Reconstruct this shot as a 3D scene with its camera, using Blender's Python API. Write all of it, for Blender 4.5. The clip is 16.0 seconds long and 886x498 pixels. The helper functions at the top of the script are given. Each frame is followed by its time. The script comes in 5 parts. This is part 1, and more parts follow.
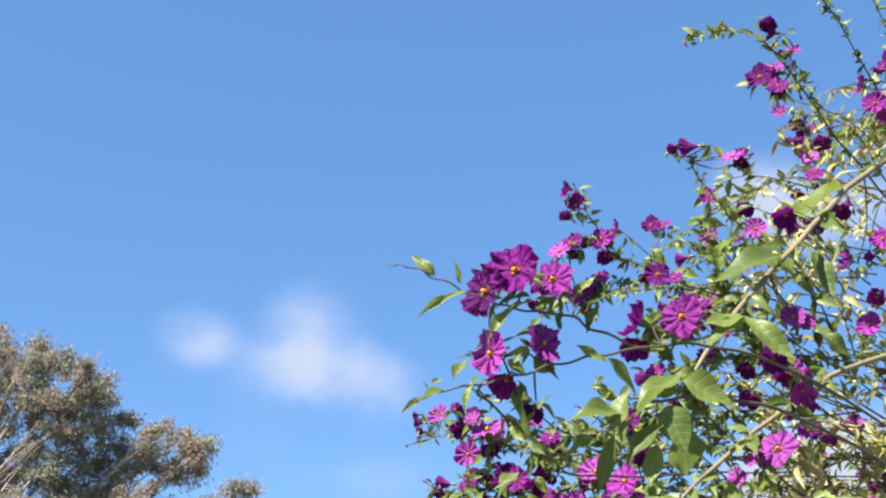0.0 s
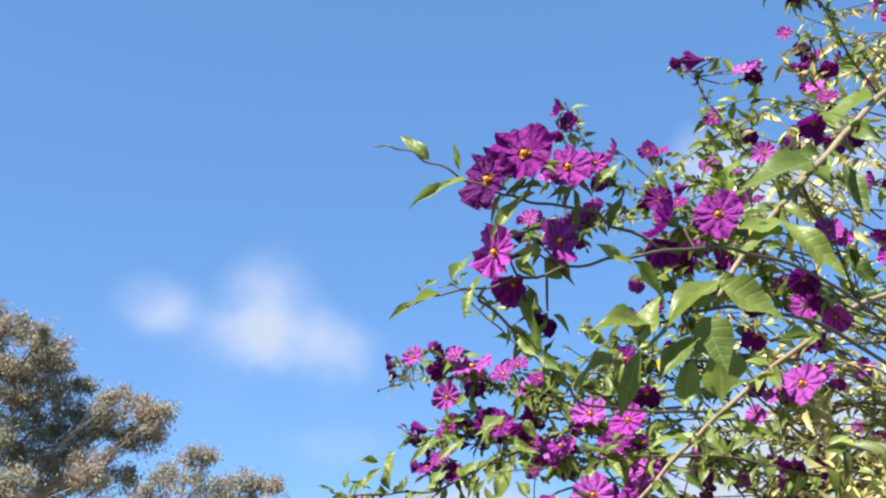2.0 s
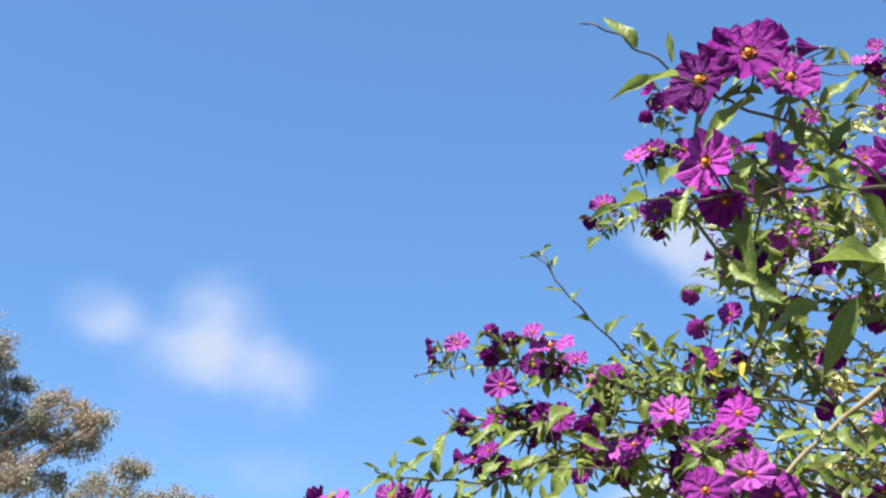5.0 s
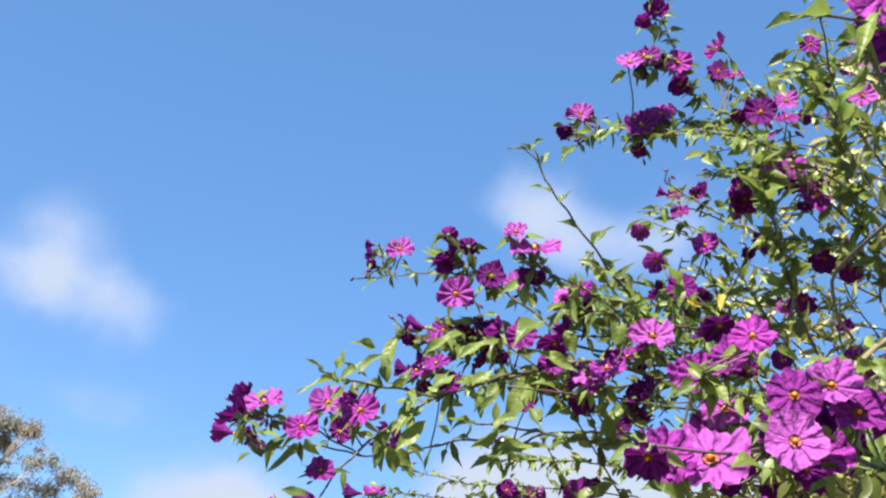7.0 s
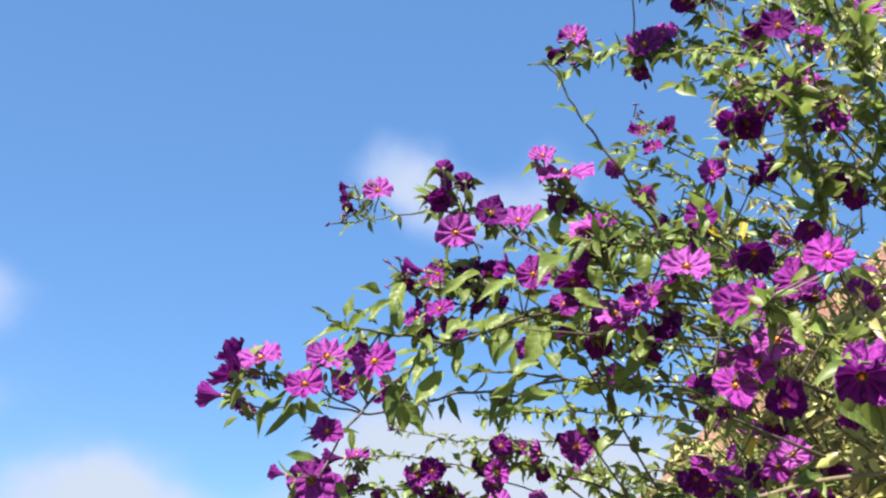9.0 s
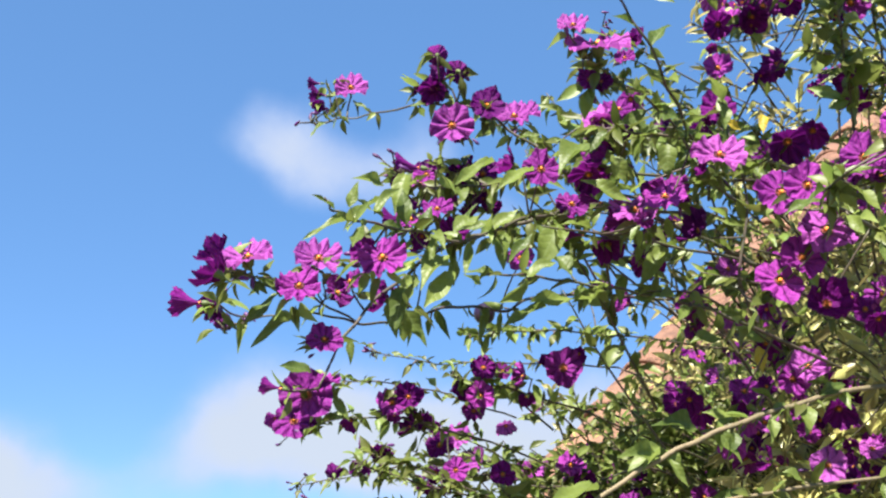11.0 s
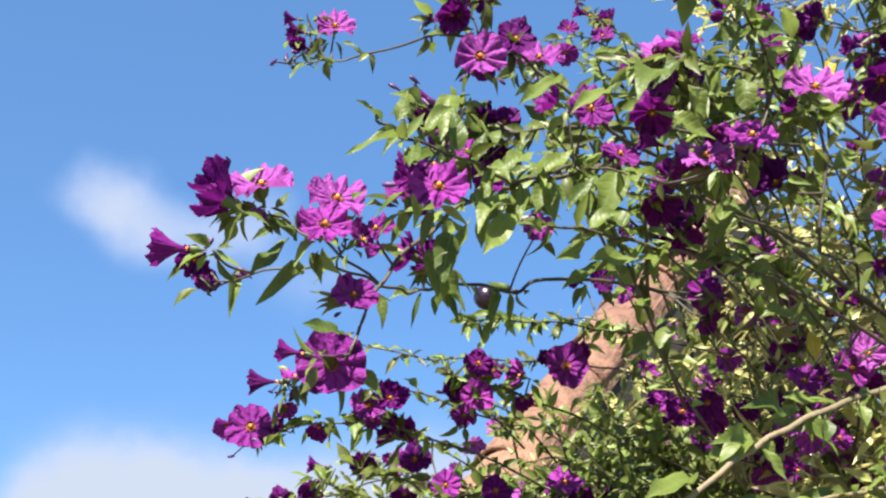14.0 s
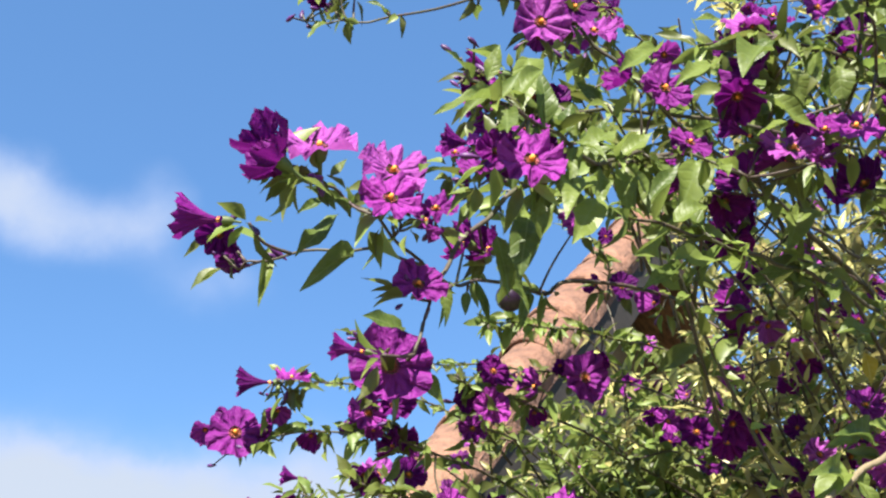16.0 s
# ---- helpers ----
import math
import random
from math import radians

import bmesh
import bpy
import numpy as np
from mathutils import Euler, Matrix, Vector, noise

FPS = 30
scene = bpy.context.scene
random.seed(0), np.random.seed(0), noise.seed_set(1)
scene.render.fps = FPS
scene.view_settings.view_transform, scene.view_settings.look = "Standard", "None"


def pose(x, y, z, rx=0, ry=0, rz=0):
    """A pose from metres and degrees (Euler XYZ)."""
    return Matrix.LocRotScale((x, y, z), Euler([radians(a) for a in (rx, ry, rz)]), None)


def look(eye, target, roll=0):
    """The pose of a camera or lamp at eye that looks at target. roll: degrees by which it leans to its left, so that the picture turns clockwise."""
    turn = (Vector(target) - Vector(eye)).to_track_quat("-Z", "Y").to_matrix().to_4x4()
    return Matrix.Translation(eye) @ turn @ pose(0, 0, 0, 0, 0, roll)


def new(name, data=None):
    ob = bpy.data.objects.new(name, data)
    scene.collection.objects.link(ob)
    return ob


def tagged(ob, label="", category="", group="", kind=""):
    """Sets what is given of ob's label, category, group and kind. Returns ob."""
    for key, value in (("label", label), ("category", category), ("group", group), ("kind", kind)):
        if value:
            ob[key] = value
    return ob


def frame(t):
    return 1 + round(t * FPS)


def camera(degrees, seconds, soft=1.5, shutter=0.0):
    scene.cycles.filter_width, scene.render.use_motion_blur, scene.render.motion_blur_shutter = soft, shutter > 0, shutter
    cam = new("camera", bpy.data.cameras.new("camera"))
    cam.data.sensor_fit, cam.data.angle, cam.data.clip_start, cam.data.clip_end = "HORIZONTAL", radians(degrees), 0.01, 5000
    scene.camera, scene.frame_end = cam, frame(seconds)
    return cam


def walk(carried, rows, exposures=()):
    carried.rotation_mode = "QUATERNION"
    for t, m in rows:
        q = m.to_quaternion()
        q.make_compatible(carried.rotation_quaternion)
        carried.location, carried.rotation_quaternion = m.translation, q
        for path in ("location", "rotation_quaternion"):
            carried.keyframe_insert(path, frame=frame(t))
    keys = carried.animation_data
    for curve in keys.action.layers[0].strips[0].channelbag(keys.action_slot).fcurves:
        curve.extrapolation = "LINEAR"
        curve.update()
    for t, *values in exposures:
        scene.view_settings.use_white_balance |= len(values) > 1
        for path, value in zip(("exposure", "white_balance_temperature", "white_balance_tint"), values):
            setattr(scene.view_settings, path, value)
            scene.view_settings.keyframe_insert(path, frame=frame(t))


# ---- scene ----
# ---- the camera and its walk ----
cam = camera(41.22, 16.0, soft=2.3)
PATH = [
    (0, 0.0015, -0.0001, 1.6012, 112.03, 0.03, -0.10),
    (0.5, -0.0015, 0.0245, 1.6034, 111.62, 0.30, -0.92),
    (1, -0.0039, 0.0502, 1.6027, 110.88, -0.25, -1.74),
    (1.5, -0.0064, 0.0738, 1.6029, 110.95, -0.13, -2.40),
    (2, -0.0108, 0.0909, 1.6022, 110.54, 0.18, -2.09),
    (2.5, -0.0183, 0.1048, 1.6016, 110.54, 0.15, -1.61),
    (3, -0.0278, 0.1161, 1.6019, 110.95, 0.06, -1.58),
    (3.5, -0.0390, 0.1257, 1.5995, 111.81, -0.28, -1.36),
    (3.7, -0.0435, 0.1293, 1.5983, 111.89, -0.82, -1.55),
    (5.8, -0.0968, 0.2115, 1.5744, 113.13, -6.68, -9.46),
    (6, -0.0998, 0.2200, 1.5768, 112.79, -7.00, -10.24),
    (6.5, -0.1133, 0.2436, 1.5741, 112.10, -7.52, -12.45),
    (7, -0.1265, 0.2699, 1.5679, 111.45, -7.92, -15.11),
    (7.5, -0.1375, 0.2938, 1.5647, 111.57, -7.17, -16.97),
    (8, -0.1513, 0.3141, 1.5658, 111.11, -6.31, -18.24),
    (8.5, -0.1640, 0.3341, 1.5672, 110.60, -5.17, -19.42),
    (9, -0.1757, 0.3530, 1.5663, 110.47, -3.80, -20.23),
    (9.5, -0.1851, 0.3707, 1.5644, 109.71, -2.94, -20.75),
    (9.7, -0.1855, 0.3775, 1.5605, 109.78, -2.60, -20.94),
    (11.8, -0.2139, 0.4820, 1.5476, 108.78, -1.42, -28.83),
    (12, -0.2146, 0.4905, 1.5445, 109.09, -1.23, -29.29),
    (12.5, -0.2155, 0.5132, 1.5415, 109.78, -0.89, -30.75),
    (13, -0.2160, 0.5364, 1.5409, 110.43, -0.70, -31.86),
    (13.5, -0.2183, 0.5582, 1.5426, 111.59, 0.07, -33.20),
    (14, -0.2214, 0.5793, 1.5431, 112.28, 0.39, -33.58),
    (14.5, -0.2217, 0.6020, 1.5452, 112.48, -0.40, -35.40),
    (15, -0.2248, 0.6224, 1.5523, 112.94, 0.48, -37.16),
    (15.5, -0.2280, 0.6404, 1.5567, 112.82, 0.29, -37.90),
    (16, -0.2303, 0.6588, 1.5602, 112.62, -0.41, -39.15),
]
walk(cam, [(t, pose(*p)) for t, *p in PATH])

# ---- sky, sun and exposure ----
SUN_AZ, SUN_EL = radians(228), radians(50)      # clockwise from +y
scene.view_settings.exposure = 1.84


def sky_world():
    """A clear sky with a few soft fair-weather clouds, laid out by compass bearing and height."""
    world = bpy.data.worlds.new("sky")
    scene.world = world
    world.use_nodes = True
    nt = world.node_tree
    nt.nodes.clear()
    N, L = nt.nodes.new, nt.links.new

    def math_node(op, a, b=None, clamp=False):
        n = N("ShaderNodeMath")
        n.operation, n.use_clamp = op, clamp
        for i, v in enumerate((a, b)):
            if v is None:
                continue
            if isinstance(v, (int, float)):
                n.inputs[i].default_value = v
            else:
                L(v, n.inputs[i])
        return n.outputs[0]

    sky = N("ShaderNodeTexSky")
    sky.sky_type, sky.sun_disc = "NISHITA", False
    sky.sun_elevation, sky.sun_rotation, sky.altitude = SUN_EL, SUN_AZ, 1800
    sky.air_density, sky.dust_density, sky.ozone_density = 0.9, 0.3, 2.0
    hsv = N("ShaderNodeHueSaturation")
    hsv.inputs["Hue"].default_value, hsv.inputs["Saturation"].default_value, hsv.inputs["Value"].default_value = 0.498, 1.16, 1.0
    L(sky.outputs[0], hsv.inputs["Color"])
    even = N("ShaderNodeMix")
    even.data_type = "RGBA"
    even.inputs["Factor"].default_value = 0.5
    L(hsv.outputs[0], even.inputs["A"])
    even.inputs["B"].default_value = CLEAR_BLUE

    tc = N("ShaderNodeTexCoord")
    wobble = N("ShaderNodeTexNoise")
    wobble.inputs["Scale"].default_value, wobble.inputs["Detail"].default_value = 11.0, 5.0
    L(tc.outputs["Generated"], wobble.inputs["Vector"])
    sub = N("ShaderNodeVectorMath")
    sub.operation = "SUBTRACT"
    L(wobble.outputs["Color"], sub.inputs[0])
    sub.inputs[1].default_value = (0.5, 0.5, 0.5)
    scl = N("ShaderNodeVectorMath")
    scl.operation = "SCALE"
    L(sub.outputs[0], scl.inputs[0])
    scl.inputs["Scale"].default_value = 0.050
    add = N("ShaderNodeVectorMath")
    add.operation = "ADD"
    L(tc.outputs["Generated"], add.inputs[0])
    L(scl.outputs[0], add.inputs[1])
    sep = N("ShaderNodeSeparateXYZ")
    L(add.outputs[0], sep.inputs[0])
    az = math_node("MULTIPLY", math_node("ARCTAN2", sep.outputs[0], sep.outputs[1]), 57.2958)
    el = math_node("MULTIPLY", math_node("ARCSINE", sep.outputs[2]), 57.2958)
    total = None
    # bearing, height, half width, half height (degrees), thickness
    for a, e, ra, re, k in CLOUDS:
        da = math_node("DIVIDE", math_node("SUBTRACT", az, a), ra)
        de = math_node("DIVIDE", math_node("SUBTRACT", el, e), re)
        r2 = math_node("ADD", math_node("MULTIPLY", da, da), math_node("MULTIPLY", de, de))
        g = math_node("MULTIPLY", math_node("POWER", 2.718, math_node("MULTIPLY", math_node("POWER", r2, 1.35), -1.0)), k)
        total = g if total is None else math_node("ADD", total, g)
    fine = N("ShaderNodeTexNoise")
    fine.inputs["Scale"].default_value, fine.inputs["Detail"].default_value = 17.0, 7.0
    L(tc.outputs["Generated"], fine.inputs["Vector"])
    grain = math_node("ADD", math_node("MULTIPLY", fine.outputs["Fac"], 1.1), 0.45)
    dens = math_node("MULTIPLY", total, grain)
    ramp = N("ShaderNodeMapRange")
    ramp.interpolation_type = "SMOOTHSTEP"
    L(dens, ramp.inputs["Value"])
    ramp.inputs["From Min"].default_value, ramp.inputs["From Max"].default_value = 0.13, 1.05
    ramp.inputs["To Max"].default_value = 0.92
    mix = N("ShaderNodeMix")
    mix.data_type = "RGBA"
    L(ramp.outputs["Result"], mix.inputs["Factor"])
    L(even.outputs["Result"], mix.inputs["A"])
    body = N("ShaderNodeMapRange")
    L(dens, body.inputs["Value"])
    body.inputs["From Min"].default_value, body.inputs["From Max"].default_value = 0.45, 1.3
    lit = N("ShaderNodeMix")
    lit.data_type = "RGBA"
    L(body.outputs["Result"], lit.inputs["Factor"])
    lit.inputs["A"].default_value, lit.inputs["B"].default_value = THIN_CLOUD, CLOUD_LIGHT
    L(lit.outputs["Result"], mix.inputs["B"])
    bg = N("ShaderNodeBackground")
    L(mix.outputs["Result"], bg.inputs["Color"])
    bg.inputs["Strength"].default_value = SKY_STRENGTH
    out = N("ShaderNodeOutputWorld")
    L(bg.outputs[0], out.inputs["Surface"])


SKY_STRENGTH = 0.0665
CLEAR_BLUE = (0.78, 1.76, 3.75, 1)
CLOUD_LIGHT = (2.95, 3.25, 3.75, 1)
THIN_CLOUD = (2.55, 3.1, 4.45, 1)
CLOUDS = [
    (-6.9, 19.2, 2.2, 1.8, 0.36), (-7.6, 17.5, 2.3, 2.0, 0.27), (-5.5, 17.3, 2.4, 1.8, 0.27), (-7.7, 15.8, 2.6, 1.4, 0.35), (-5.3, 15.8, 2.6, 1.5, 0.27), (-2.9, 15.8, 2.3, 1.5, 0.44),
    (-12.4, 17.4, 2.1, 1.6, 0.40), (-11.3, 16.8, 1.7, 1.0, 0.25), (-3.2, 11.2, 2.8, 1.2, 0.24), (-8.0, 12.5, 18.0, 6.0, 0.22),
    (16.2, 24.3, 3.0, 1.9, 0.66), (19.6, 22.6, 3.8, 1.8, 0.70), (24.0, 24.0, 2.2, 2.4, 0.50), (27.0, 20.5, 3.2, 1.7, 0.40),
    (3.6, 6.8, 4.2, 2.4, 1.7), (19.0, 10.4, 4.4, 3.0, 1.45), (24.8, 9.4, 4.2, 2.2, 1.1), (14.2, 8.8, 2.6, 1.8, 0.7), (11.0, 7.0, 4.0, 1.3, 0.5), (32.0, 9.0, 7.0, 4.0, 1.0), (26.0, 15.5, 13.0, 6.0, 0.15),
]
sky_world()
sun = new("sun", bpy.data.lights.new("sun", "SUN"))
sun.data.energy, sun.data.angle, sun.data.color = 5.0, radians(0.6), (1.0, 0.945, 0.85)
d = Vector((math.sin(SUN_AZ) * math.cos(SUN_EL), math.cos(SUN_AZ) * math.cos(SUN_EL), math.sin(SUN_EL)))
sun.matrix_world = look(d * 60, (0, 0, 0))
tagged(sun, kind="structure")

# ---- materials ----


def material(name, colour, rough=0.6, vary=(), bump=(), translucent=0.0, spec=0.5, random=0.0, coords="Object"):
    """A principled material. vary: rows of (noise scale, other colour, amount); bump: rows of (scale, strength, distance);
    random: how far the brightness differs from one object or island to the next."""
    m = bpy.data.materials.new(name)
    m.use_nodes = True
    nt = m.node_tree
    N, L = nt.nodes.new, nt.links.new
    p = nt.nodes["Principled BSDF"]
    p.inputs["Roughness"].default_value = rough
    p.inputs["Specular IOR Level"].default_value = spec
    tc = N("ShaderNodeTexCoord")
    base = N("ShaderNodeRGB")
    base.outputs[0].default_value = (*colour, 1)
    col = base.outputs[0]
    for scale, other, amount in vary:
        n = N("ShaderNodeTexNoise")
        n.inputs["Scale"].default_value, n.inputs["Detail"].default_value = scale, 5.0
        L(tc.outputs[coords], n.inputs["Vector"])
        r = N("ShaderNodeMapRange")
        r.inputs["From Min"].default_value, r.inputs["From Max"].default_value, r.inputs["To Max"].default_value = 0.35, 0.7, amount
        L(n.outputs["Fac"], r.inputs["Value"])
        x = N("ShaderNodeMix")
        x.data_type = "RGBA"
        L(r.outputs["Result"], x.inputs["Factor"])
        L(col, x.inputs["A"])
        x.inputs["B"].default_value = (*other, 1)
        col = x.outputs["Result"]
    if random:
        info, geo = N("ShaderNodeObjectInfo"), N("ShaderNodeNewGeometry")
        s = N("ShaderNodeMath")
        L(info.outputs["Random"], s.inputs[0])
        L(geo.outputs["Random Per Island"], s.inputs[1])
        f = N("ShaderNodeMath")
        f.operation = "FRACT"
        L(s.outputs[0], f.inputs[0])
        r = N("ShaderNodeMapRange")
        r.inputs["To Min"].default_value, r.inputs["To Max"].default_value = 1 - random, 1 + random
        L(f.outputs[0], r.inputs["Value"])
        h = N("ShaderNodeHueSaturation")
        hr = N("ShaderNodeMapRange")
        hr.inputs["To Min"].default_value, hr.inputs["To Max"].default_value = 0.5 - random * 0.035, 0.5 + random * 0.035
        L(f.outputs[0], hr.inputs["Value"])
        L(hr.outputs["Result"], h.inputs["Hue"])
        L(r.outputs["Result"], h.inputs["Value"])
        L(col, h.inputs["Color"])
        col = h.outputs[0]
    L(col, p.inputs["Base Color"])
    last = None
    for scale, strength, distance in bump:
        n = N("ShaderNodeTexNoise")
        n.inputs["Scale"].default_value, n.inputs["Detail"].default_value = scale, 6.0
        L(tc.outputs[coords], n.inputs["Vector"])
        b = N("ShaderNodeBump")
        b.inputs["Strength"].default_value, b.inputs["Distance"].default_value = strength, distance
        L(n.outputs["Fac"], b.inputs["Height"])
        if last:
            L(last, b.inputs["Normal"])
        last = b.outputs[0]
    if last:
        L(last, p.inputs["Normal"])
    if translucent:
        t = N("ShaderNodeBsdfTranslucent")
        L(col, t.inputs["Color"])
        x = N("ShaderNodeMixShader")
        x.inputs[0].default_value = translucent
        L(p.outputs[0], x.inputs[1])
        L(t.outputs[0], x.inputs[2])
        L(x.outputs[0], nt.nodes["Material Output"].inputs["Surface"])
    return m


def petal_material(name, young, old, throat_amount=0.85):
    """Violet corolla: dark lines along the five ribs, the folds' shade put into the colour, a paler throat, fine
    crinkles.
    """
    m = bpy.data.materials.new(name)
    m.use_nodes = True
    nt = m.node_tree
    N, L = nt.nodes.new, nt.links.new
    p = nt.nodes["Principled BSDF"]
    p.inputs["Roughness"].default_value = 0.55
    p.inputs["Specular IOR Level"].default_value = 0.14
    tc = N("ShaderNodeTexCoord")
    sep = N("ShaderNodeSeparateXYZ")
    L(tc.outputs["Object"], sep.inputs[0])

    def mt(op, a, b=None):
        n = N("ShaderNodeMath")
        n.operation = op
        for i, v in enumerate((a, b)):
            if v is not None:
                if isinstance(v, (int, float)):
                    n.inputs[i].default_value = v
                else:
                    L(v, n.inputs[i])
        return n.outputs[0]

    ang = mt("ARCTAN2", sep.outputs[1], sep.outputs[0])
    rad = mt("SQRT", mt("ADD", mt("MULTIPLY", sep.outputs[0], sep.outputs[0]), mt("MULTIPLY", sep.outputs[1], sep.outputs[1])))
    wav = N("ShaderNodeTexNoise")
    wav.inputs["Scale"].default_value = 130.0
    L(tc.outputs["Object"], wav.inputs["Vector"])
    ang = mt("ADD", ang, mt("MULTIPLY", mt("SUBTRACT", wav.outputs["Fac"], 0.5), 0.7))
    outer = N("ShaderNodeMapRange")
    outer.inputs["From Min"].default_value, outer.inputs["From Max"].default_value = 0.0022, 0.0080
    L(rad, outer.inputs["Value"])
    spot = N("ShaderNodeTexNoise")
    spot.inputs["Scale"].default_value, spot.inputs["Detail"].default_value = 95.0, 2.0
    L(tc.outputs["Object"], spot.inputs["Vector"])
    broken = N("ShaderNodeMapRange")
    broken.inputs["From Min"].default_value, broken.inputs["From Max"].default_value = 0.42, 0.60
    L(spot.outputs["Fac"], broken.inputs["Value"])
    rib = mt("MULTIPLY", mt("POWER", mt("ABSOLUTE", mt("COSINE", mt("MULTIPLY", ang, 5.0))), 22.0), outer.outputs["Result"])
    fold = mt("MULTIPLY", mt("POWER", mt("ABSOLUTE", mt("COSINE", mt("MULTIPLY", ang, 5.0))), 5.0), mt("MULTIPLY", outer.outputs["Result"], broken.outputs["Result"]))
    n = N("ShaderNodeTexNoise")
    n.inputs["Scale"].default_value, n.inputs["Detail"].default_value = 160.0, 4.0
    L(tc.outputs["Object"], n.inputs["Vector"])
    along = N("ShaderNodeCombineXYZ")
    L(mt("MULTIPLY", ang, 5.0), along.inputs[0])
    L(mt("MULTIPLY", rad, 260.0), along.inputs[1])
    crinkle = N("ShaderNodeTexNoise")
    crinkle.inputs["Scale"].default_value, crinkle.inputs["Detail"].default_value = 1.3, 3.0
    L(along.outputs[0], crinkle.inputs["Vector"])
    info = N("ShaderNodeObjectInfo")
    shade = N("ShaderNodeMix")
    shade.data_type = "RGBA"
    shade.inputs["A"].default_value, shade.inputs["B"].default_value = (*young, 1), (*old, 1)
    L(mt("ADD", mt("MULTIPLY", info.outputs["Random"], 0.70), mt("MULTIPLY", mt("SUBTRACT", crinkle.outputs["Fac"], 0.25), 0.75)), shade.inputs["Factor"])
    # Petal colour darkens in the folds, in place of their shade.
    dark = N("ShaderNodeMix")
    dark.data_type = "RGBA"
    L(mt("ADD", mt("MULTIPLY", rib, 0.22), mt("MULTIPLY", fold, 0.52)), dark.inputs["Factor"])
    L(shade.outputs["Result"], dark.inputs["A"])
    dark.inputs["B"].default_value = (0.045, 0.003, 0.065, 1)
    throat = N("ShaderNodeMapRange")
    throat.inputs["From Min"].default_value, throat.inputs["From Max"].default_value = 0.0036, 0.0018
    L(rad, throat.inputs["Value"])
    pale = N("ShaderNodeMix")
    pale.data_type = "RGBA"
    L(mt("MULTIPLY", throat.outputs["Result"], throat_amount), pale.inputs["Factor"])
    L(dark.outputs["Result"], pale.inputs["A"])
    pale.inputs["B"].default_value = (0.75, 0.24, 0.10, 1)
    L(pale.outputs["Result"], p.inputs["Base Color"])
    b = N("ShaderNodeBump")
    b.inputs["Strength"].default_value, b.inputs["Distance"].default_value = 0.7, 0.0016
    L(mt("ADD", mt("MULTIPLY", crinkle.outputs["Fac"], 1.3), mt("ADD", mt("MULTIPLY", rib, -0.9), mt("MULTIPLY", fold, -0.5))), b.inputs["Height"])
    L(b.outputs[0], p.inputs["Normal"])
    t = N("ShaderNodeBsdfTranslucent")
    L(pale.outputs["Result"], t.inputs["Color"])
    x = N("ShaderNodeMixShader")
    x.inputs[0].default_value = 0.36
    L(p.outputs[0], x.inputs[1])
    L(t.outputs[0], x.inputs[2])
    L(x.outputs[0], nt.nodes["Material Output"].inputs["Surface"])
    return m


def leaf_material(name, low=(0.030, 0.066, 0.013), high=(0.205, 0.258, 0.056), vein=(0.20, 0.26, 0.09)):
    """A leaf with a pale midrib, raised side veins and mottling; each piece a little different."""
    m = bpy.data.materials.new(name)
    m.use_nodes = True
    nt = m.node_tree
    N, L = nt.nodes.new, nt.links.new
    p = nt.nodes["Principled BSDF"]
    p.inputs["Roughness"].default_value = 0.45
    p.inputs["Specular IOR Level"].default_value = 0.40
    tc, sep = N("ShaderNodeTexCoord"), N("ShaderNodeSeparateXYZ")
    L(tc.outputs["Object"], sep.inputs[0])

    def mt(op, a, b=None):
        n = N("ShaderNodeMath")
        n.operation = op
        for i, v in enumerate((a, b)):
            if v is not None:
                if isinstance(v, (int, float)):
                    n.inputs[i].default_value = v
                else:
                    L(v, n.inputs[i])
        return n.outputs[0]

    def blend(fac, a, b):
        x = N("ShaderNodeMix")
        x.data_type = "RGBA"
        L(fac, x.inputs["Factor"])
        for key, v in (("A", a), ("B", b)):
            if isinstance(v, tuple):
                x.inputs[key].default_value = (*v, 1)
            else:
                L(v, x.inputs[key])
        return x.outputs["Result"]

    n = N("ShaderNodeTexNoise")
    n.inputs["Scale"].default_value, n.inputs["Detail"].default_value = 9.0, 5.0
    L(tc.outputs["Object"], n.inputs["Vector"])
    info = N("ShaderNodeObjectInfo")
    side = mt("ABSOLUTE", sep.outputs[0])
    rib = mt("LESS_THAN", side, 0.011)
    rows = mt("POWER", mt("ABSOLUTE", mt("SINE", mt("MULTIPLY", mt("SUBTRACT", sep.outputs[1], mt("MULTIPLY", side, 0.9)), 22.0))), 14.0)
    fac = mt("ADD", mt("MULTIPLY", info.outputs["Random"], 0.6), mt("MULTIPLY", n.outputs["Fac"], 0.5))
    col = blend(mt("MULTIPLY", mt("MAXIMUM", rib, mt("MULTIPLY", rows, 0.35)), 0.4), blend(fac, low, high), vein)
    L(col, p.inputs["Base Color"])
    b = N("ShaderNodeBump")
    b.inputs["Strength"].default_value, b.inputs["Distance"].default_value = 0.3, 0.0008
    L(mt("SUBTRACT", n.outputs["Fac"], mt("ADD", mt("MULTIPLY", rows, 0.5), rib)), b.inputs["Height"])
    L(b.outputs[0], p.inputs["Normal"])
    t = N("ShaderNodeBsdfTranslucent")
    L(col, t.inputs["Color"])
    x = N("ShaderNodeMixShader")
    x.inputs[0].default_value = 0.48
    L(p.outputs[0], x.inputs[1])
    L(t.outputs[0], x.inputs[2])
    L(x.outputs[0], nt.nodes["Material Output"].inputs["Surface"])
    return m


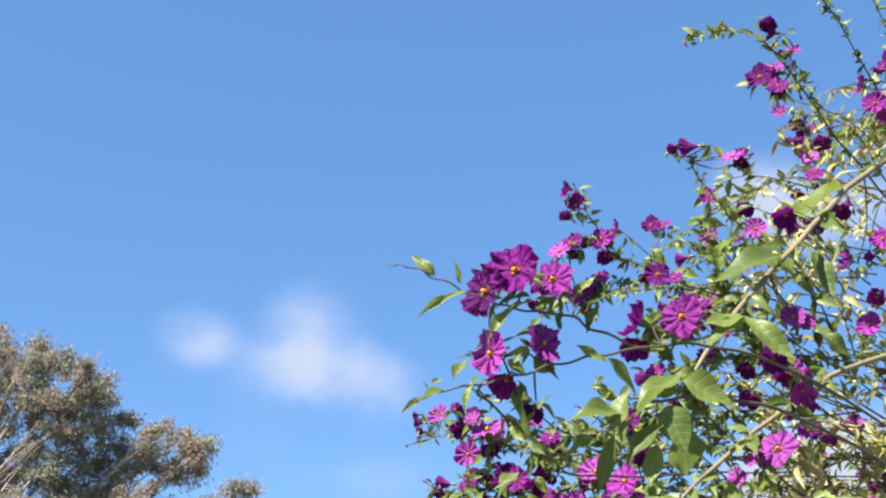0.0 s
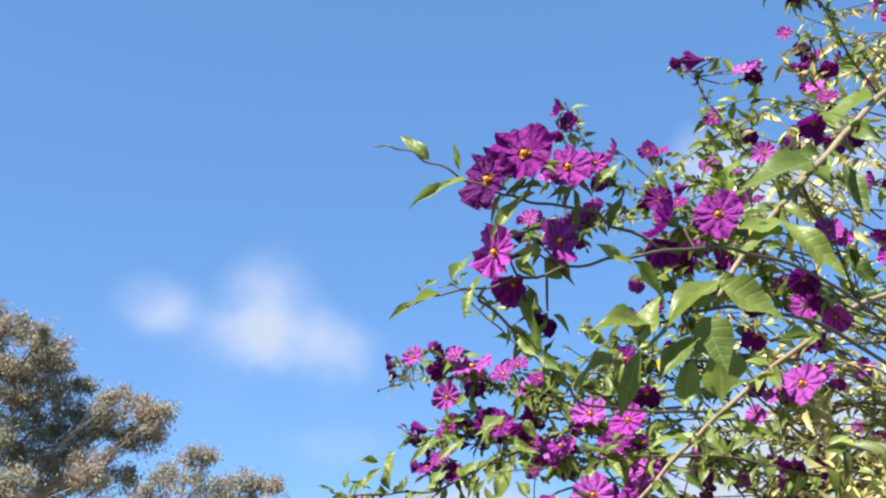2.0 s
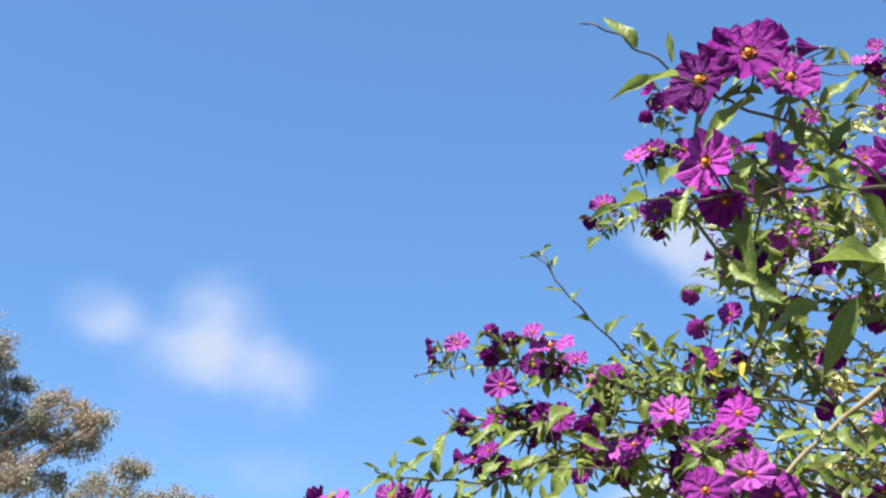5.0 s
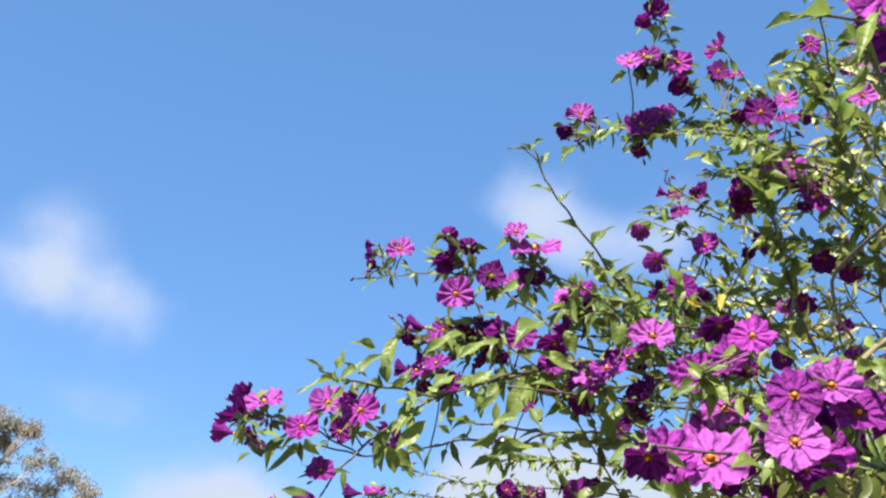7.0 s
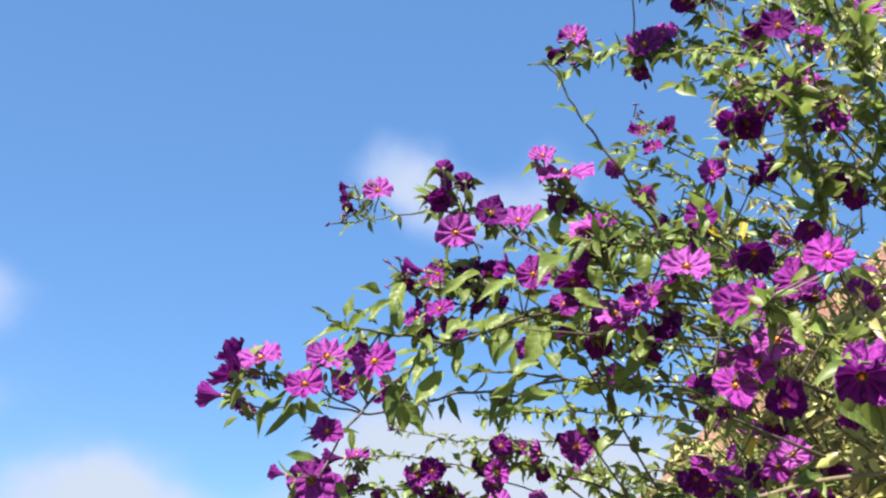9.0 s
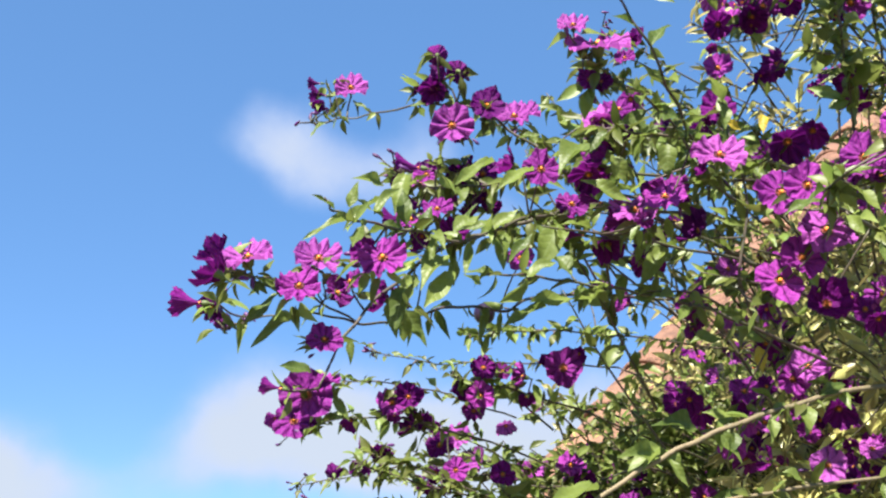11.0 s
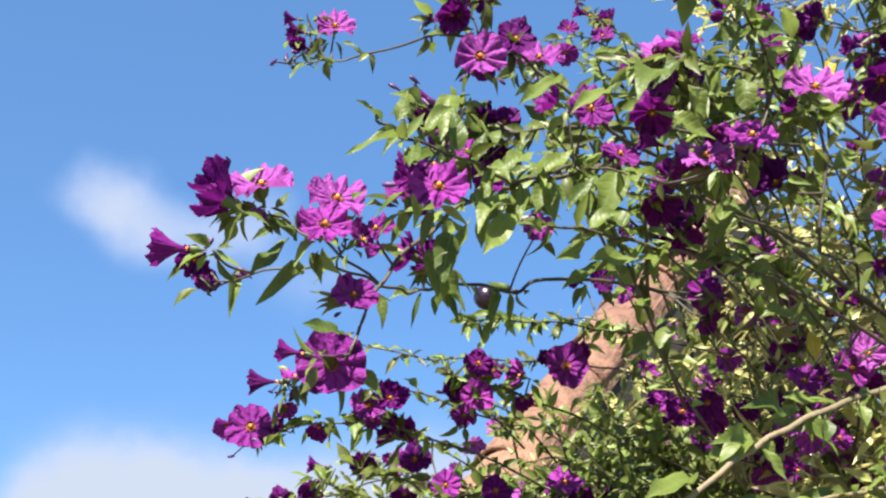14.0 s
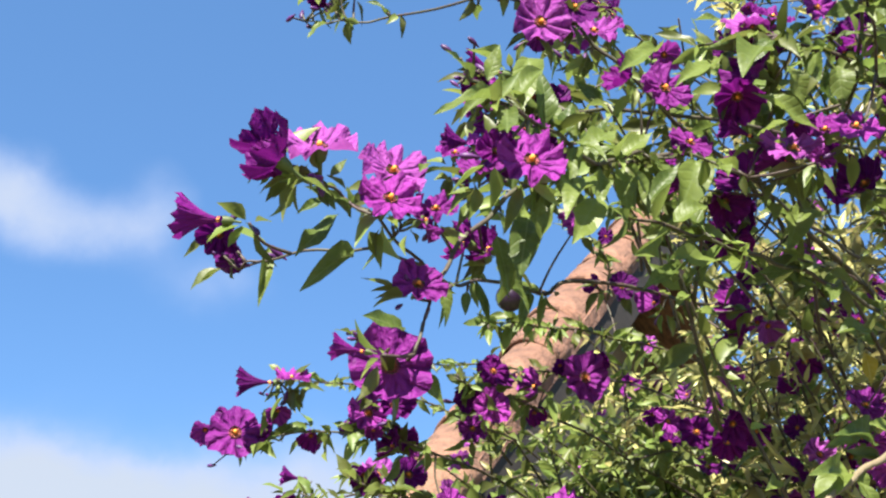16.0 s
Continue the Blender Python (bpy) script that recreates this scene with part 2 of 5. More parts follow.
# The pale and dark petal tones put sun and shade into the colour.
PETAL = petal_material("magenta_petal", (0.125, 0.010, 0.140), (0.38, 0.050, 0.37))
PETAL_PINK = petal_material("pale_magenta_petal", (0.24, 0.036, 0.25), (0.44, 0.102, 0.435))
PETAL_SHADED = petal_material("shaded_violet_petal", (0.055, 0.002, 0.075), (0.200, 0.010, 0.200))
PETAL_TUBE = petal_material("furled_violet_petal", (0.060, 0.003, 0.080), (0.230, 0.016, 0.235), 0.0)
STAMEN = material("stamen_yellow", (0.85, 0.30, 0.04), 0.5)
CALYX = material("calyx_green", (0.07, 0.10, 0.025), 0.6, random=0.2)
BUD = material("bud_violet", (0.06, 0.008, 0.09), 0.5, random=0.3)
BERRY = material("berry_black_violet", (0.014, 0.006, 0.018), 0.3, vary=[(200, (0.03, 0.012, 0.035), 0.6)])
LEAF = leaf_material("leaf_green")
YELLOWED = leaf_material("yellowed_leaf", (0.60, 0.42, 0.03), (0.45, 0.36, 0.05), (0.7, 0.6, 0.2))
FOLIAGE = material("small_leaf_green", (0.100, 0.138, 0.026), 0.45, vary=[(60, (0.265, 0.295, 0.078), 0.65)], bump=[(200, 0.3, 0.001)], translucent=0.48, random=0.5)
# Fine leaf: its olive-yellow is paled to put sunlight into the colour.
FINE_FOLIAGE = material("sunlit_tone_fine_leaf", (0.46, 0.405, 0.150), 0.36, vary=[(40, (0.17, 0.205, 0.05), 0.7), (9, (0.42, 0.37, 0.16), 0.6)], translucent=0.45, random=0.5)
GREENSTEM = material("young_stem", (0.060, 0.058, 0.030), 0.6, vary=[(70, (0.06, 0.025, 0.035), 0.8)], bump=[(300, 0.4, 0.001)])
WOODSTEM = material("woody_stem", (0.15, 0.115, 0.066), 0.75, vary=[(60, (0.09, 0.085, 0.04), 0.8), (14, (0.25, 0.19, 0.115), 0.5)], bump=[(160, 0.6, 0.002)])
CLAY = material("terracotta", (0.27, 0.130, 0.078), 0.95, vary=[(16, (0.32, 0.180, 0.115), 0.8), (46, (0.070, 0.042, 0.030), 0.85), (9, (0.13, 0.065, 0.042), 0.6)], bump=[(38, 1.0, 0.012), (210, 0.8, 0.003)], random=0.16)
PLASTER = material("weathered_plaster", (0.20, 0.165, 0.13), 0.95, vary=[(2, (0.12, 0.10, 0.08), 0.7), (40, (0.26, 0.22, 0.18), 0.5)], bump=[(180, 0.5, 0.003)])
# Near-black board colour that stands in for shade under the verge.
VERGE_SHADE = material("verge_shade", (0.026, 0.019, 0.014), 0.85, vary=[(12, (0.014, 0.011, 0.009), 0.8)], bump=[(50, 0.5, 0.003)])
BARK = material("gum_bark", (0.24, 0.19, 0.155), 0.85, vary=[(1.5, (0.38, 0.33, 0.28), 0.8), (6, (0.22, 0.15, 0.11), 0.6)], bump=[(8, 0.5, 0.03)])
GUMLEAF = material("gum_leaf", (0.215, 0.220, 0.165), 0.75, translucent=0.38, random=0.22)
GUMDRY = material("gum_brown_leaf", (0.255, 0.205, 0.150), 0.8, translucent=0.36, random=0.2)
SOIL = material("dry_grass", (0.10, 0.10, 0.045), 0.95, vary=[(0.4, (0.08, 0.065, 0.04), 0.8), (30, (0.15, 0.14, 0.07), 0.7)], bump=[(25, 0.8, 0.03)])

# ---- helpers for building ----
rng = random.Random(7)


def part(name, bm, mat, parent, label=""):
    """Links a bmesh as one mesh object under a thing or a part."""
    me = bpy.data.meshes.new(name)
    bm.to_mesh(me)
    bm.free()
    return part_mesh(name, me, mat, parent, label)


def part_mesh(name, me, mat, parent, label=""):
    if mat is not None and not me.materials:
        me.materials.append(mat)
    ob = new(name, me)
    ob.parent = parent
    if label:
        tagged(ob, label)
    return ob


def thing(name, place, label, category, group="", kind=""):
    ob = new(name)
    ob.location = place
    ob.empty_display_size = 0.2
    return tagged(ob, label, category, group, kind)


def raw_mesh(name, verts, faces, smooth=True):
    me = bpy.data.meshes.new(name)
    me.from_pydata([tuple(v) for v in verts], [], faces)
    if smooth:
        me.shade_smooth()
    return me


def curve_points(ctrl, per=6):
    """A smooth line through the control points."""
    p = [Vector(c) for c in ctrl]
    p = [p[0] * 2 - p[1]] + p + [p[-1] * 2 - p[-2]]
    out = []
    for i in range(1, len(p) - 2):
        a, b, c, d = p[i - 1], p[i], p[i + 1], p[i + 2]
        for k in range(per):
            t = k / per
            out.append(0.5 * ((2 * b) + (c - a) * t + (2 * a - 5 * b + 4 * c - d) * t * t + (3 * b - a - 3 * c + d) * t ** 3))
    out.append(p[-2])
    return out


def tube(verts, faces, line, r0, r1, sides=6):
    """Adds a tapered tube along a line to lists of verts and faces."""
    start = len(verts)
    n = len(line)
    for i, c in enumerate(line):
        t = (line[min(i + 1, n - 1)] - line[max(i - 1, 0)]).normalized()
        u = t.cross(Vector((0.31, 0.17, 0.93))).normalized()
        w = t.cross(u)
        r = r0 + (r1 - r0) * i / (n - 1)
        for k in range(sides):
            a = 2 * math.pi * k / sides
            verts.append(c + (u * math.cos(a) + w * math.sin(a)) * r)
    for i in range(n - 1):
        for k in range(sides):
            a, b = start + i * sides + k, start + i * sides + (k + 1) % sides
            faces.append((a, b, b + sides, a + sides))
    faces.append(tuple(range(start + (n - 1) * sides, start + n * sides)))
    faces.append(tuple(range(start + sides - 1, start - 1, -1)))


def basis(axis, up=(0, 0, 1), spin=0.0):
    """A turn whose z looks along axis and whose y leans towards up."""
    z = Vector(axis).normalized()
    x = Vector(up).cross(z)
    if x.length < 1e-3:
        x = Vector((1, 0, 0))
    x.normalize()
    m = Matrix((x, z.cross(x), z)).transposed()
    return m.to_4x4() @ Matrix.Rotation(spin, 4, "Z")


# ---- leaves and flowers, built once ----


def leaf_shape(n_len, n_side, wide, fold, droop, wave, seed):
    """An ovate leaf of length 1 along +y, its face up, folded along the midrib."""
    r = random.Random(seed)
    verts, faces = [], []
    ph = r.uniform(0, 6)
    for i in range(n_len + 1):
        t = i / n_len
        half = wide * (math.sin(math.pi * t ** 0.80) ** 1.10) * (1 - 0.22 * t) + 0.006
        for k in range(-n_side, n_side + 1):
            s = k / n_side
            z = fold * abs(s) * half * 1.6 - droop * t * t + wave * math.sin(7 * t + ph + s) * abs(s) * half * 2
            verts.append(Vector((s * half, t - droop * 0.4 * t * t, z)))
    w = 2 * n_side + 1
    for i in range(n_len):
        for k in range(w - 1):
            a = i * w + k
            faces.append((a, a + 1, a + w + 1, a + w))
    return verts, faces


LEAF_SHAPES = [leaf_shape(8, 2, 0.175 + 0.02 * (i % 3), 0.25 + 0.2 * (i % 2), 0.06 + 0.10 * (i % 4), 0.30, i) for i in range(6)]
SMALL_SHAPES = [leaf_shape(5, 1, 0.17 + 0.03 * (i % 3), 0.35, 0.1 + 0.12 * (i % 4), 0.1, 20 + i) for i in range(6)]
FINE_SHAPES = [leaf_shape(4, 1, 0.11 + 0.02 * (i % 3), 0.40, 0.1 + 0.16 * (i % 4), 0.1, 40 + i) for i in range(6)]
LEAF_MESHES = [raw_mesh("leaf", *s) for s in LEAF_SHAPES]
for me in LEAF_MESHES:
    me.materials.append(LEAF)


def corolla_mesh(seed, cup, radius=0.0150, ruffle=0.0016, close=0.0, mat=None):
    """A five-lobed ruffled corolla that opens along +z; close narrows it to a trumpet."""
    r = random.Random(seed)
    ph = [r.uniform(0, 6.28) for _ in range(4)]
    deep = [r.uniform(0.4, 1.3) if g % 2 else r.uniform(0.1, 0.8) for g in range(10)]
    lean = [r.uniform(-0.09, 0.09) for _ in range(10)]
    verts, faces = [], []
    A, R = 60, 7
    for j in range(R + 1):
        t = j / R
        for k in range(A):
            a = 2 * math.pi * k / A
            lobe = 0.94 + 0.05 * math.cos(5 * a) + 0.05 * math.sin(3 * a + ph[0]) + 0.018 * math.sin(11 * a + ph[2])
            rad = radius * (0.10 + 0.90 * t ** (1.0 + close)) * (1 + (lobe - 1) * t) * (1 - 0.62 * close * (1 - 0.3 * t))
            z = cup * t ** 1.6 * radius + close * radius * 1.35 * t ** 0.8
            z += ruffle * t * (0.30 * math.cos(10 * a + ph[1]) + 0.35 * math.cos(13 * a + ph[2]) * t + 0.26 * math.cos(23 * a + ph[0]) * t * t + 0.55 * math.sin(3 * a + ph[3]) * t)
            for g in range(10):
                da = (a - (g * math.pi / 5 + lean[g]) + math.pi) % (2 * math.pi) - math.pi
                z -= ruffle * t * deep[g] * math.exp(-(da / 0.13) ** 2)
            verts.append(Vector((rad * math.cos(a), rad * math.sin(a), z)))
    for j in range(R):
        for k in range(A):
            a, b = j * A + k, j * A + (k + 1) % A
            faces.append((a, b, b + A, a + A))
    faces.append(tuple(range(A)))
    me = raw_mesh("flower", verts, faces)
    me.materials.append(mat or PETAL)
    return me


def stamen_mesh():
    """The cone of five yellow anthers in the throat."""
    verts, faces = [], []
    for k in range(5):
        a = 2 * math.pi * k / 5
        foot = Vector((math.cos(a) * 0.0006, math.sin(a) * 0.0006, 0.0))
        tube(verts, faces, [foot, foot * 1.1 + Vector((0, 0, 0.0012)), foot * 0.6 + Vector((0, 0, 0.0024))], 0.0006, 0.00035, 6)
    me = raw_mesh("stamen_cone", verts, faces)
    me.materials.append(STAMEN)
    return me


def calyx_mesh():
    """The green cup behind a flower, with five teeth and a short stalk."""
    verts, faces = [], []
    for j, (rad, z) in enumerate(((0.0008, -0.011), (0.0009, -0.0065), (0.0022, -0.0052), (0.0030, -0.0025), (0.0032, 0.0004))):
        for k in range(10):
            a = 2 * math.pi * k / 10
            verts.append(Vector((rad * math.cos(a), rad * math.sin(a), z + (0.0012 if j == 4 and k % 2 else 0))))
    for j in range(4):
        for k in range(10):
            a, b = j * 10 + k, j * 10 + (k + 1) % 10
            faces.append((a, b, b + 10, a + 10))
    me = raw_mesh("calyx", verts, faces)
    me.materials.append(CALYX)
    return me


def bud_mesh():
    verts, faces = [], []
    for j, (rad, z) in enumerate(((0.0005, -0.007), (0.0012, -0.004), (0.0024, 0.0), (0.0028, 0.004), (0.0020, 0.0075), (0.0004, 0.0095))):
        for k in range(8):
            a = 2 * math.pi * k / 8
            verts.append(Vector((rad * math.cos(a), rad * math.sin(a), z)))
    for j in range(5):
        for k in range(8):
            a, b = j * 8 + k, j * 8 + (k + 1) % 8
            faces.append((a, b, b + 8, a + 8))
    me = raw_mesh("bud", verts, faces)
    me.materials.append(BUD)
    return me


TONES = {"p": PETAL_PINK, "m": PETAL, "k": PETAL_SHADED}
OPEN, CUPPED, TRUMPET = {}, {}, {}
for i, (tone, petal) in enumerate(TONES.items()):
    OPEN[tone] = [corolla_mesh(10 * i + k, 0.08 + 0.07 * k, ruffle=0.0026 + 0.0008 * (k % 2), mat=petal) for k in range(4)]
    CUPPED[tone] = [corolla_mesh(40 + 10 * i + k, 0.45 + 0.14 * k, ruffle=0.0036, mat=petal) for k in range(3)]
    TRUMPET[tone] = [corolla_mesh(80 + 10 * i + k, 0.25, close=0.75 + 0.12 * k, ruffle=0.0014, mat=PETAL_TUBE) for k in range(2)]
STAMENS, CALYX_ME, BUD_ME = stamen_mesh(), calyx_mesh(), bud_mesh()

# Ways that a flower may look: towards the open lawn, skywards, sideways, back into the shrub, or down.
FACING = {
    "c": (-0.42, -0.86, 0.12), "N": (-0.42, -0.80, 0.36), "n": (-0.38, -0.68, 0.62), "u": (-0.30, -0.46, 0.84), "v": (-0.66, -0.72, 0.05), "r": (0.50, -0.75, 0.20),
    "l": (-0.90, 0.05, 0.30), "a": (-0.55, 0.30, 0.78), "b": (0.25, 0.80, 0.50), "d": (-0.35, -0.50, -0.70), "t": (-0.86, 0.48, 0.12),
}

# ---- the setting ----


def ground_sheet():
    """A lawn that runs out to the horizon."""
    verts, faces = [], []
    rings = [0, 2, 5, 10, 20, 40, 90, 200, 600, 1600, 4000]
    A = 48
    for j, rr in enumerate(rings):
        for k in range(A):
            a = 2 * math.pi * k / A
            x, y = rr * math.cos(a), rr * math.sin(a)
            z = 0.0 if rr < 3 else 0.04 * noise.noise(Vector((x * 0.2, y * 0.2, 0))) * min(1, (rr - 2) / 8)
            verts.append((x, y + 1.0, z))
    for j in range(len(rings) - 1):
        for k in range(A):
            a, b = j * A + k, j * A + (k + 1) % A
            faces.append((a, b, b + A, a + A))
    ob = new("ground", raw_mesh("ground", verts, faces))
    ob.data.materials.append(SOIL)
    return tagged(ob, "dry grassy ground", "ground", kind="structure")


ground_sheet()

# ---- the flowering shrub ----
shrub = thing("flowering_shrub", (0.62, 1.12, 0), "purple-flowered potato bush with arching green and woody stems", "shrub")
ROOT = Vector((0.62, 1.12, 0))
LEAF_COUNT = [0]
foliage_v, foliage_f = [], []
fine_v, fine_f = [], []


def put(name, me, m, parent=None):
    ob = new(name, me)
    ob.parent = parent or shrub
    ob.matrix_basis = (Matrix.Translation(-ROOT) if parent is None else Matrix()) @ m
    return ob


SUNWARD = d.copy()


def turned_up(spread=0.55):
    """Leaves turn their faces to the sun, more or less."""
    return SUNWARD + Vector((rng.uniform(-1, 1), rng.uniform(-1, 1), rng.uniform(-1, 1))) * spread * 1.35


def add_leaf(place, along, up, length, single=True, wide=1.0, fine=False, own=False):
    """A leaf whose stalk sits at place. The larger ones are pieces of their own, the rest join the foliage."""
    y = Vector(along).normalized()
    x = y.cross(Vector(up))
    if x.length < 1e-3:
        x = Vector((1, 0, 0))
    x.normalize()
    m = Matrix((x, y, x.cross(y))).transposed().to_4x4()
    m = Matrix.Translation(place) @ m @ Matrix.Diagonal((length * wide * rng.uniform(0.8, 1.1), length, length, 1))
    if own or (single and LEAF_COUNT[0] < 170):
        LEAF_COUNT[0] += not own
        put("leaf", rng.choice(LEAF_MESHES), m)
    else:
        vs, fs = rng.choice(FINE_SHAPES if fine else LEAF_SHAPES if single else SMALL_SHAPES)
        V, F = (fine_v, fine_f) if fine else (foliage_v, foliage_f)
        k = len(V)
        V.extend(m @ v for v in vs)
        F.extend(tuple(k + i for i in f) for f in fs)


STEMS = []


def add_flower(place, way, width, tone):
    """A flower at place, width millimetres across, that looks one of the ways of FACING. Returns the foot of its stalk."""
    axis = (Vector(FACING[way]).normalized() + Vector((rng.uniform(-1, 1), rng.uniform(-1, 1), rng.uniform(-1, 1))) * 0.16).normalized()
    shapes = TRUMPET if way == "t" else CUPPED if way in "ldba" or (way in "cv" and tone == "k" and rng.random() < 0.3) else OPEN
    size = width / 29.0 * (1.5 if way == "t" else 1.0)
    m = Matrix.Translation(place) @ basis(axis, spin=rng.uniform(0, 6.28)) @ Matrix.Diagonal((size, size * rng.uniform(0.90, 1.05), size, 1))
    if way == "t":
        m = m @ Matrix.Translation((0, 0, -0.014))
    ob = put("flower", rng.choice(shapes[tone]), m)
    put("stamen_cone", STAMENS, Matrix.Translation((0, 0, 0.002 if way == "t" else 0.0)), ob)
    put("calyx", CALYX_ME, Matrix.Scale(0.62 if way == "t" else 1.0, 4), ob)
    return m @ Vector((0, 0, -0.010))


def stalked(place, way, width, tone):
    """A flower on a stalk that springs from the nearest stem, with a few small leaves and buds at its foot."""
    back = add_flower(place, way, width, tone)
    near = min(STEMS, key=lambda q: (q - back).length)
    mid = (near + back) / 2 + Vector((rng.uniform(-1, 1), rng.uniform(-1, 1), rng.uniform(-1.0, 0.2))) * 0.10 * (near - back).length
    verts, faces = [], []
    tube(verts, faces, [v - ROOT for v in curve_points([near, mid, back], 4)], 0.0006, 0.0004, 5)
    part_mesh("flower_stalk", raw_mesh("flower_stalk", verts, faces), GREENSTEM, shrub)
    for k in range(rng.choice((3, 4, 5))):
        v = Vector((rng.uniform(-1, 1), rng.uniform(-0.4, 1), rng.uniform(-1.0, 0.5)))
        add_leaf(back + v * 0.003, v, turned_up(0.8), rng.uniform(0.007, 0.015), single=False)
    for k in range(rng.choice((0, 0, 1, 1, 2))):
        o = Vector((rng.uniform(-1, 1), rng.uniform(-0.5, 1), rng.uniform(-1, 0.6))) * 0.007
        put("bud", BUD_ME, Matrix.Translation(back + o) @ basis(o) @ Matrix.Scale(rng.uniform(0.24, 0.40), 4))


def truss(rows, more=(0, 0, 1, 1, 2)):
    """Flowers, and behind each a few smaller half-open ones, mostly in the dark shaded tone."""
    for x, y, z, width, way, tone in rows:
        stalked((x, y, z), way, width * 1.06, tone)
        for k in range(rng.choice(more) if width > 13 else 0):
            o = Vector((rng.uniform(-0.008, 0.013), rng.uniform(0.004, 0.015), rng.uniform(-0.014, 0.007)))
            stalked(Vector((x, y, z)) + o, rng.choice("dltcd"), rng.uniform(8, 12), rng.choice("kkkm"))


def blade(foot, tip, wide, lean=(-0.42, -0.72, 0.50)):
    """A single leaf from foot to tip, its face towards the light and the open side."""
    foot, tip = Vector(foot), Vector(tip)
    up = Vector(lean) + Vector((rng.uniform(-1, 1), rng.uniform(-1, 1), rng.uniform(-1, 1))) * 0.30
    add_leaf(foot, tip - foot, up, (tip - foot).length * 1.05, wide=wide / 0.35, own=True)


def spray(ctrl, r0, r1, leaves=8, leaf=0.032, woody=False, buds=0, start=0.15, end=1.0, droop=0.25, fuzz=4):
    """A shoot along the control points, with leaves by turns on either side and buds near its tip."""
    line = curve_points(ctrl)
    verts, faces = [], []
    sway = [rng.uniform(0, 6) for _ in range(3)]
    for i, q in enumerate(line[1:-1]):
        q += Vector((math.sin(i * 0.9 + sway[0]), math.sin(i * 1.3 + sway[1]), math.sin(i * 1.1 + sway[2]))) * (0.0003 if woody else 0.0006)
    STEMS.extend(q.copy() for q in line)
    tube(verts, faces, line, r0 * (1.0 if woody else 0.72), r1 * (0.9 if woody else 0.65), 7)
    n = len(line)
    side = rng.choice((-1, 1))
    for i in range(leaves):
        t = start + (end - start) * (i + rng.uniform(0.1, 0.9)) / leaves
        k = min(int(t * (n - 1)), n - 2)
        c = line[k].lerp(line[k + 1], t * (n - 1) - k)
        d = (line[k + 1] - line[k]).normalized()
        out = d.cross(Vector((rng.uniform(-0.5, 0.5), rng.uniform(-0.9, -0.1), rng.uniform(0.1, 1.0)))).normalized() * side
        side = -side
        along = d * rng.uniform(0.35, 0.8) + out * rng.uniform(0.5, 1.0) + Vector((0, 0, -droop * rng.uniform(0.1, 1.0)))
        stalk = c + along.normalized() * 0.004
        tube(verts, faces, [c, c.lerp(stalk, 0.5), stalk], 0.0007, 0.0005, 4)
        add_leaf(stalk, along, turned_up(0.7), leaf * rng.uniform(0.48, 0.84), wide=1.08)
        for _ in range(fuzz + 1):
            v = d * rng.uniform(-0.2, 1.0) + Vector((rng.uniform(-1, 1), rng.uniform(-1, 1), rng.uniform(-1, 0.8)))
            add_leaf(c + d * rng.uniform(-0.006, 0.006), v, turned_up(0.8), leaf * rng.uniform(0.3, 0.65), single=False)
    tip, d = line[-1], (line[-1] - line[-2]).normalized()
    for i in range(buds):
        p = tip + Vector((rng.uniform(-1, 1), rng.uniform(-1, 1), rng.uniform(-1, 1))) * 0.009
        axis = d + Vector((rng.uniform(-1, 1), rng.uniform(-1, 1), rng.uniform(-0.6, 1))) * 0.8
        put("bud", BUD_ME, Matrix.Translation(p) @ basis(axis) @ Matrix.Scale(rng.uniform(0.24, 0.42), 4))
        tube(verts, faces, [tip, tip.lerp(p, 0.6), p], 0.0005, 0.0004, 4)
    for v in verts:
        v -= ROOT
    return part_mesh("stem", raw_mesh("stem", verts, faces), WOODSTEM if woody else GREENSTEM, shrub)


# ---- stems ----
# the nearest shoot
spray([(0.30, 0.72, 1.76), (0.18, 0.57, 1.765), (0.13, 0.53, 1.766), (0.106, 0.51, 1.761), (0.078, 0.50, 1.754), (0.058, 0.496, 1.749), (0.038, 0.49, 1.742), (0.019, 0.486, 1.736), (0.003, 0.482, 1.732), (-0.009, 0.480, 1.727)], 0.0012, 0.0005, leaves=0)
spray([(0.095, 0.506, 1.757), (0.071, 0.497, 1.763), (0.058, 0.493, 1.769), (0.041, 0.490, 1.770), (0.028, 0.487, 1.772), (0.013, 0.485, 1.777), (-0.002, 0.481, 1.783), (-0.013, 0.479, 1.787), (-0.021, 0.478, 1.787)], 0.0010, 0.0004, leaves=0)
spray([(0.019, 0.486, 1.736), (0.018, 0.492, 1.733), (0.032, 0.497, 1.722), (0.040, 0.500, 1.715), (0.051, 0.520, 1.710), (0.077, 0.600, 1.719), (0.15, 0.70, 1.74)], 0.0008, 0.0010, leaves=5, leaf=0.016, end=0.6)
spray([(0.30, 0.72, 1.73), (0.20, 0.58, 1.735), (0.14, 0.52, 1.737), (0.100, 0.500, 1.733), (0.085, 0.493, 1.727), (0.072, 0.49, 1.720)], 0.0014, 0.0008, leaves=0)

# long woody canes
spray([(0.50, 0.98, 2.03), (0.36, 0.80, 2.00), (0.274, 0.70, 1.932), (0.231, 0.66, 1.886), (0.194, 0.62, 1.845), (0.164, 0.59, 1.811), (0.137, 0.57, 1.778), (0.126, 0.57, 1.760)], 0.0024, 0.0012, leaves=6, leaf=0.034, woody=True, start=0.1, end=0.75, fuzz=3)
